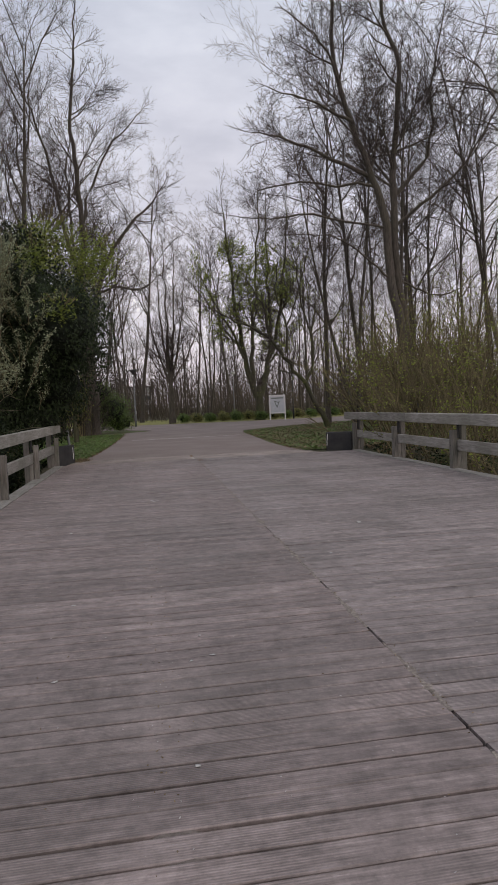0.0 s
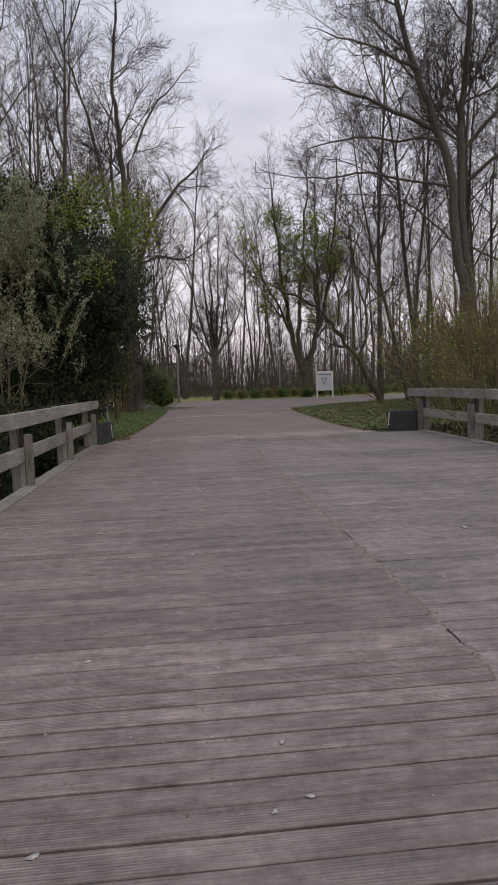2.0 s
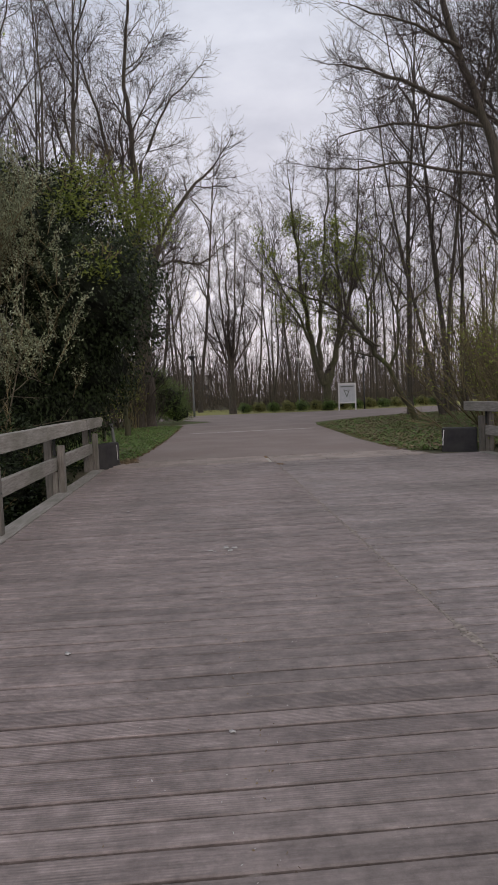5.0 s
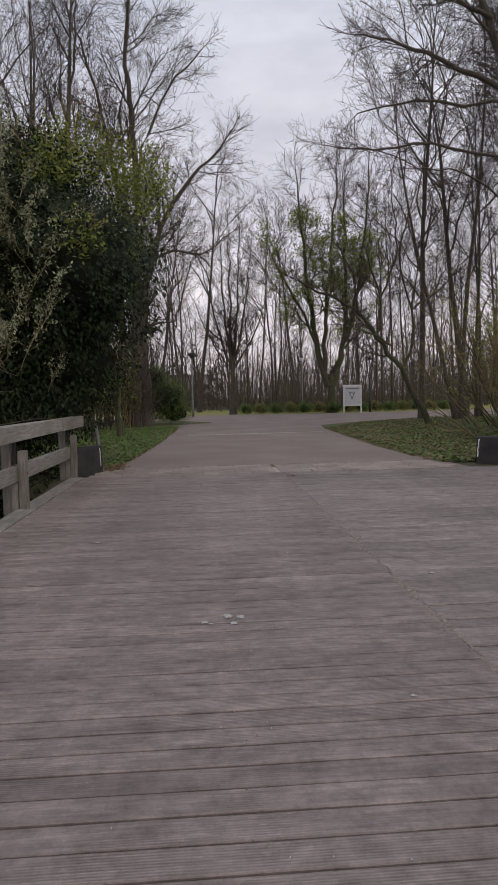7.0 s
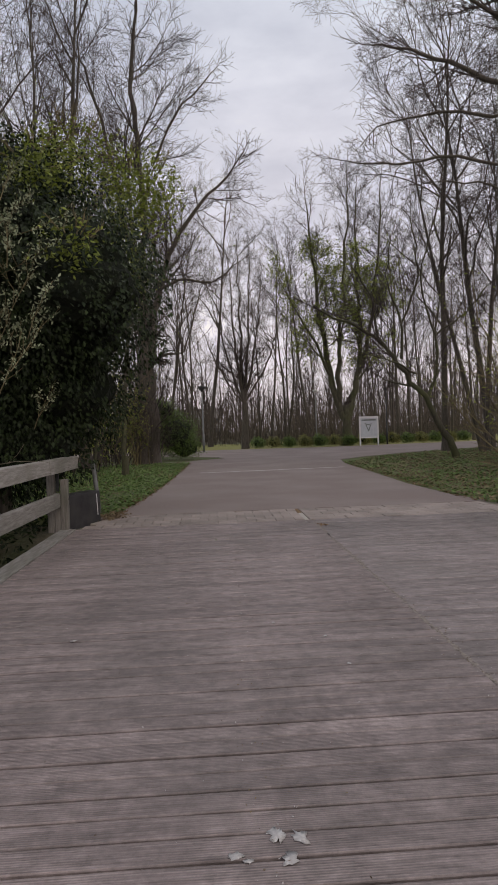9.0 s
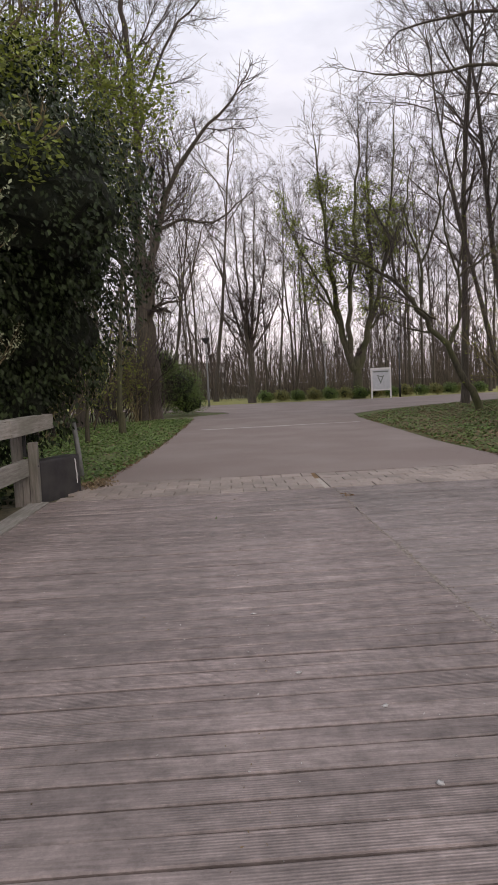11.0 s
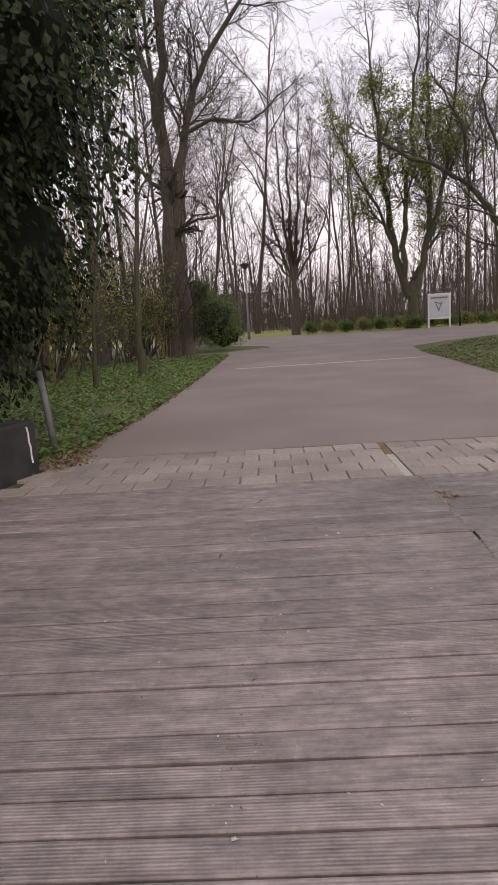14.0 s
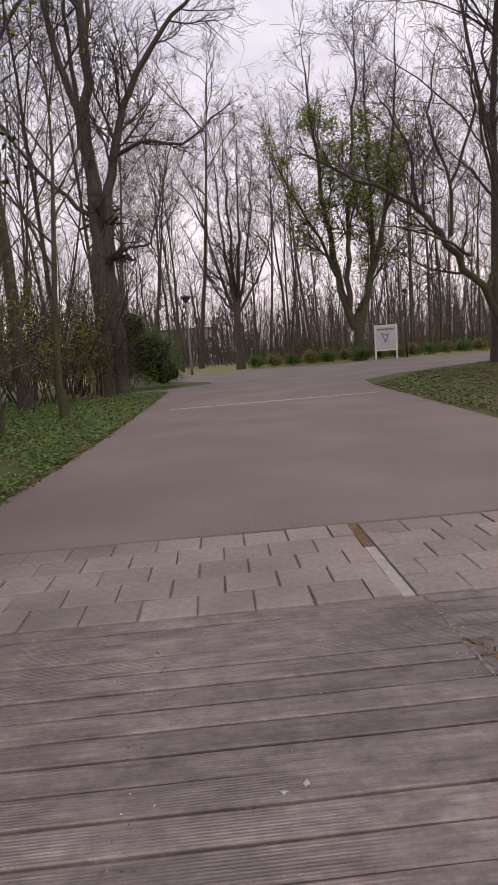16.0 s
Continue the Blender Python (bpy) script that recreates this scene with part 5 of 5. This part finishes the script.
pts = [(r.uniform(-3.4, 4.3), r.uniform(-20, -0.1), 0.006) for _ in range(1500)] + [(r.gauss(0.02, 0.07), r.uniform(-20, 0), 0.006) for _ in range(350)] + [(r.gauss(-1.32, 0.06), r.uniform(-20, -0.1), 0.006) for _ in range(250)]
verts, faces = leaf_mesh(pts, 0.0055, r, 0.0)
ob = data_part("pale_crumbs", [(v[0], v[1], max(0.003, min(0.010, v[2]))) for v in verts], faces, SPECK)
tagged(ob, "tiny pale crumbs strewn over the deck boards", "litter", kind="stuff")
leafob = data_part("fallen_leaf", *leaf_mesh([(0, 0, 0.012)], 0.03, random.Random(4), 0.0), CONIFER)
leafob.matrix_basis = pose(-1.5, -1.68, 0.012)
tagged(leafob, "small curled green leaf on the deck", "leaf")

rustob = data_part("rusty_crumbs", *leaf_mesh([(0.07 + r.gauss(0, 0.04), -0.63 + r.gauss(0, 0.06), 0.008) for _ in range(22)], 0.016, r, 0.0), RUST)
tagged(rustob, "rusty orange leaf crumbs beside the seam", "litter", kind="stuff")

# paved strip at the end of the deck
bed = sheet("pavement", [(-3.45, 0.0), (3.6, 0.0), (3.5, 1.43), (-3.32, 1.43)], -0.014, JOINTSOIL, 0.05)
tagged(bed, "strip of grey concrete pavers at the deck end", "pavement", kind="structure")
paver_meshes = []
for k in range(5):
    r = random.Random(100 + k)
    bm = boxed(-0.146, 0.146, -0.132, 0.132, -0.05, 0.0, jitter=0.0025, rng=r)
    me = bpy.data.meshes.new("paver")
    bmesh.ops.bevel(bm, geom=[e for e in bm.edges if all(v.co.z > -0.02 for v in e.verts)], offset=0.006, segments=1, affect="EDGES")
    bm.to_mesh(me)
    bm.free()
    me.materials.append(PAVER)
    paver_meshes.append(me)
half = bpy.data.meshes.new("half_paver")
bm = boxed(-0.071, 0.071, -0.132, 0.132, -0.05, 0.0, jitter=0.002, rng=random.Random(3))
bm.to_mesh(half)
bm.free()
half.materials.append(PAVER)
r = random.Random(20)
for row in range(5):
    for side in (-1, 1):
        edge = 0.036
        first = (row + (side > 0)) % 2 == 0
        while edge < 3.3:
            me, w = (half, 0.15) if first else (r.choice(paver_meshes), 0.30)
            first = False
            ob = new("paver", me)
            ob.parent = bed
            ob.matrix_basis = pose(-0.07 + side * (edge + w / 2) + r.uniform(-0.003, 0.003), 0.152 + 0.275 * row, 0.002 + r.uniform(-0.004, 0.004), r.uniform(-0.6, 0.6), r.uniform(-0.6, 0.6), r.uniform(-0.8, 0.8))
            edge += w
for k in range(5):
    bm = boxed(-0.104, -0.036, 0.02 + 0.28 * k, 0.295 + 0.28 * k, -0.05, -0.004 - 0.002 * (k % 2), bevel=0.004)
    part("channel_stone", bm, PALESTONE if k < 3 else RUST, bed, "pale drainage channel stone" if k < 3 else "channel filled with rusty leaf dirt")

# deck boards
# black sheet added below the boards, so the gaps' shade is in its colour
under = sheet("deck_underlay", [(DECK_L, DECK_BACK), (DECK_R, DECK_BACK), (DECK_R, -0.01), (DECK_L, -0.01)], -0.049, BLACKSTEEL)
tagged(under, "added black sheet standing in for shade between the deck boards", "underlay", kind="structure")
deck = thing("bridge_deck", 0, 0, 0, "weathered grey-brown grooved timber decking in two halves", "deck", kind="structure")
PITCH, TRODDEN = 0.1418, -1.33
COLUMNS = ((DECK_L, -0.004, 0.118, 122), (0.004, DECK_R, 0.094, 122))


def board_mesh(x0, x1, seed, mat):
    """One board with its own bow, worn rounded edges and rough sawn ends."""
    r = random.Random(seed)
    bm = bmesh.new()
    rows = []
    n = max(4, int((x1 - x0) / 0.45))
    for i in range(n + 1):
        x = x0 + (x1 - x0) * i / n
        if i == 0:
            x += r.uniform(0.0, 0.009)
        elif i == n:
            x -= r.uniform(0.0, 0.009)
        bow = r.uniform(-0.0022, 0.0022)
        w = 0.0657 + r.uniform(-0.0020, 0.0012)
        lift = r.uniform(-0.0015, 0.0015)
        rows.append([bm.verts.new((x, y + bow, z)) for y, z in ((-w, -0.045), (-w, lift - 0.005), (-w + 0.005, lift), (w - 0.005, lift), (w, lift - 0.005), (w, -0.045))])
    for a, b in zip(rows, rows[1:]):
        for k in range(5):
            bm.faces.new((a[k], a[k + 1], b[k + 1], b[k]))
    bm.faces.new(rows[0])
    bm.faces.new(rows[-1][::-1])
    bmesh.ops.recalc_face_normals(bm, faces=bm.faces)
    me = bpy.data.meshes.new("board")
    bm.to_mesh(me)
    bm.free()
    me.materials.append(mat)
    return me


def gap_fill(x0, x1, y, r, verts, faces):
    """Dirt packed into the gap between two boards, here flush, there sunk or missing."""
    n = int((x1 - x0) / 0.11)
    start = len(verts)
    for i in range(n + 1):
        x = x0 + (x1 - x0) * i / n
        k = noise.noise(Vector((x * 0.9, y * 3.1, 7.3))) + 0.55 * noise.noise(Vector((x * 4.0, y * 9.0, 2.1)))
        edge = min(x - x0, x1 - x)
        k += 0.6 * max(0.0, 1 - edge / 0.14)
        k += 0.75 * max(0.0, 1 - abs(x - TRODDEN - 0.05 * math.sin(y * 2.3)) / 0.17)
        k += 0.25 * min(1.0, max(0.0, (-3.0 - y) / 6))
        z = -0.042 + 0.039 * min(1.0, max(0.0, -0.42 + 1.25 * k))
        verts += [(x, y - 0.009, z - 0.002), (x, y + 0.009, z - 0.002 + r.uniform(-0.001, 0.001))]
    faces += [(start + 2 * i, start + 2 * i + 2, start + 2 * i + 3, start + 2 * i + 1) for i in range(n)]


r = random.Random(30)
count = int(-DECK_BACK / PITCH)
fill_v, fill_f = [], []
for c, (x0, x1, first, near) in enumerate(COLUMNS):
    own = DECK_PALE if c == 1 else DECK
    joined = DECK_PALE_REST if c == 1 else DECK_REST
    meshes = [board_mesh(x0, x1, 200 + 20 * c + k, own) for k in range(8)]
    rest_v, rest_f = [], []
    drift = 0.0
    for k in range(count):
        drift = 0.8 * drift + r.uniform(-0.002, 0.002)
        y = -first + PITCH * (0.5 - k) + drift
        narrow = y > -0.066
        if narrow:
            y = (0.006 - first) / 2
        m = pose(0, y, r.uniform(-0.003, 0.002), r.uniform(-0.3, 0.3), 0, r.uniform(-0.05, 0.05))
        if narrow:
            m = m @ Matrix.Diagonal((1, (first - 0.012) / 0.1304, 1, 1))
        me = r.choice(meshes)
        if y > -17.6:
            gap_fill(x0 + 0.01, x1 - 0.01, y - PITCH / 2 if not narrow else -first, r, fill_v, fill_f)
        if k < near:
            ob = new("board", me)
            ob.parent = deck
            ob.matrix_basis = m
        else:
            base = len(rest_v)
            rest_v += [tuple(m @ v.co) for v in me.vertices]
            rest_f += [tuple(base + i for i in p.vertices) for p in me.polygons]
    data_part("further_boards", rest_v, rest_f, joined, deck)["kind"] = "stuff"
data_part("gap_dirt", fill_v, fill_f, GAPDIRT, deck)["kind"] = "stuff"

# dirt packed along the seam
for x, wide, seed in ((0.0, 0.042, 77),):
    r = random.Random(seed)
    seam = bmesh.new()
    last = None
    for k in range(430):
        y = -0.02 - k * 0.045
        big = 0.5 + 0.9 * noise.noise(Vector((y * 1.7, x, 3.0)))
        w = wide * max(0.3, big) * r.uniform(0.5, 1.4)
        off = 0.006 * noise.noise(Vector((y * 3.0, x, 9.0)))
        h = 0.0035 * max(0.2, big) * r.uniform(0.5, 1.3)
        ring = [seam.verts.new((x + off + q * w, y, z)) for q, z in ((-1, -0.008), (-0.45, h * 0.8), (0.1, h), (0.6, h * 0.6), (1.15, -0.008))]
        if last and big > 0.25:
            for q in range(4):
                seam.faces.new((last[q], last[q + 1], ring[q + 1], ring[q]))
        last = ring
    seam_ob = mesh_object("seam_dirt", seam, SEAMDUST)
    tagged(seam_ob, "crumbly dirt packed along a deck seam", "dirt", kind="stuff")
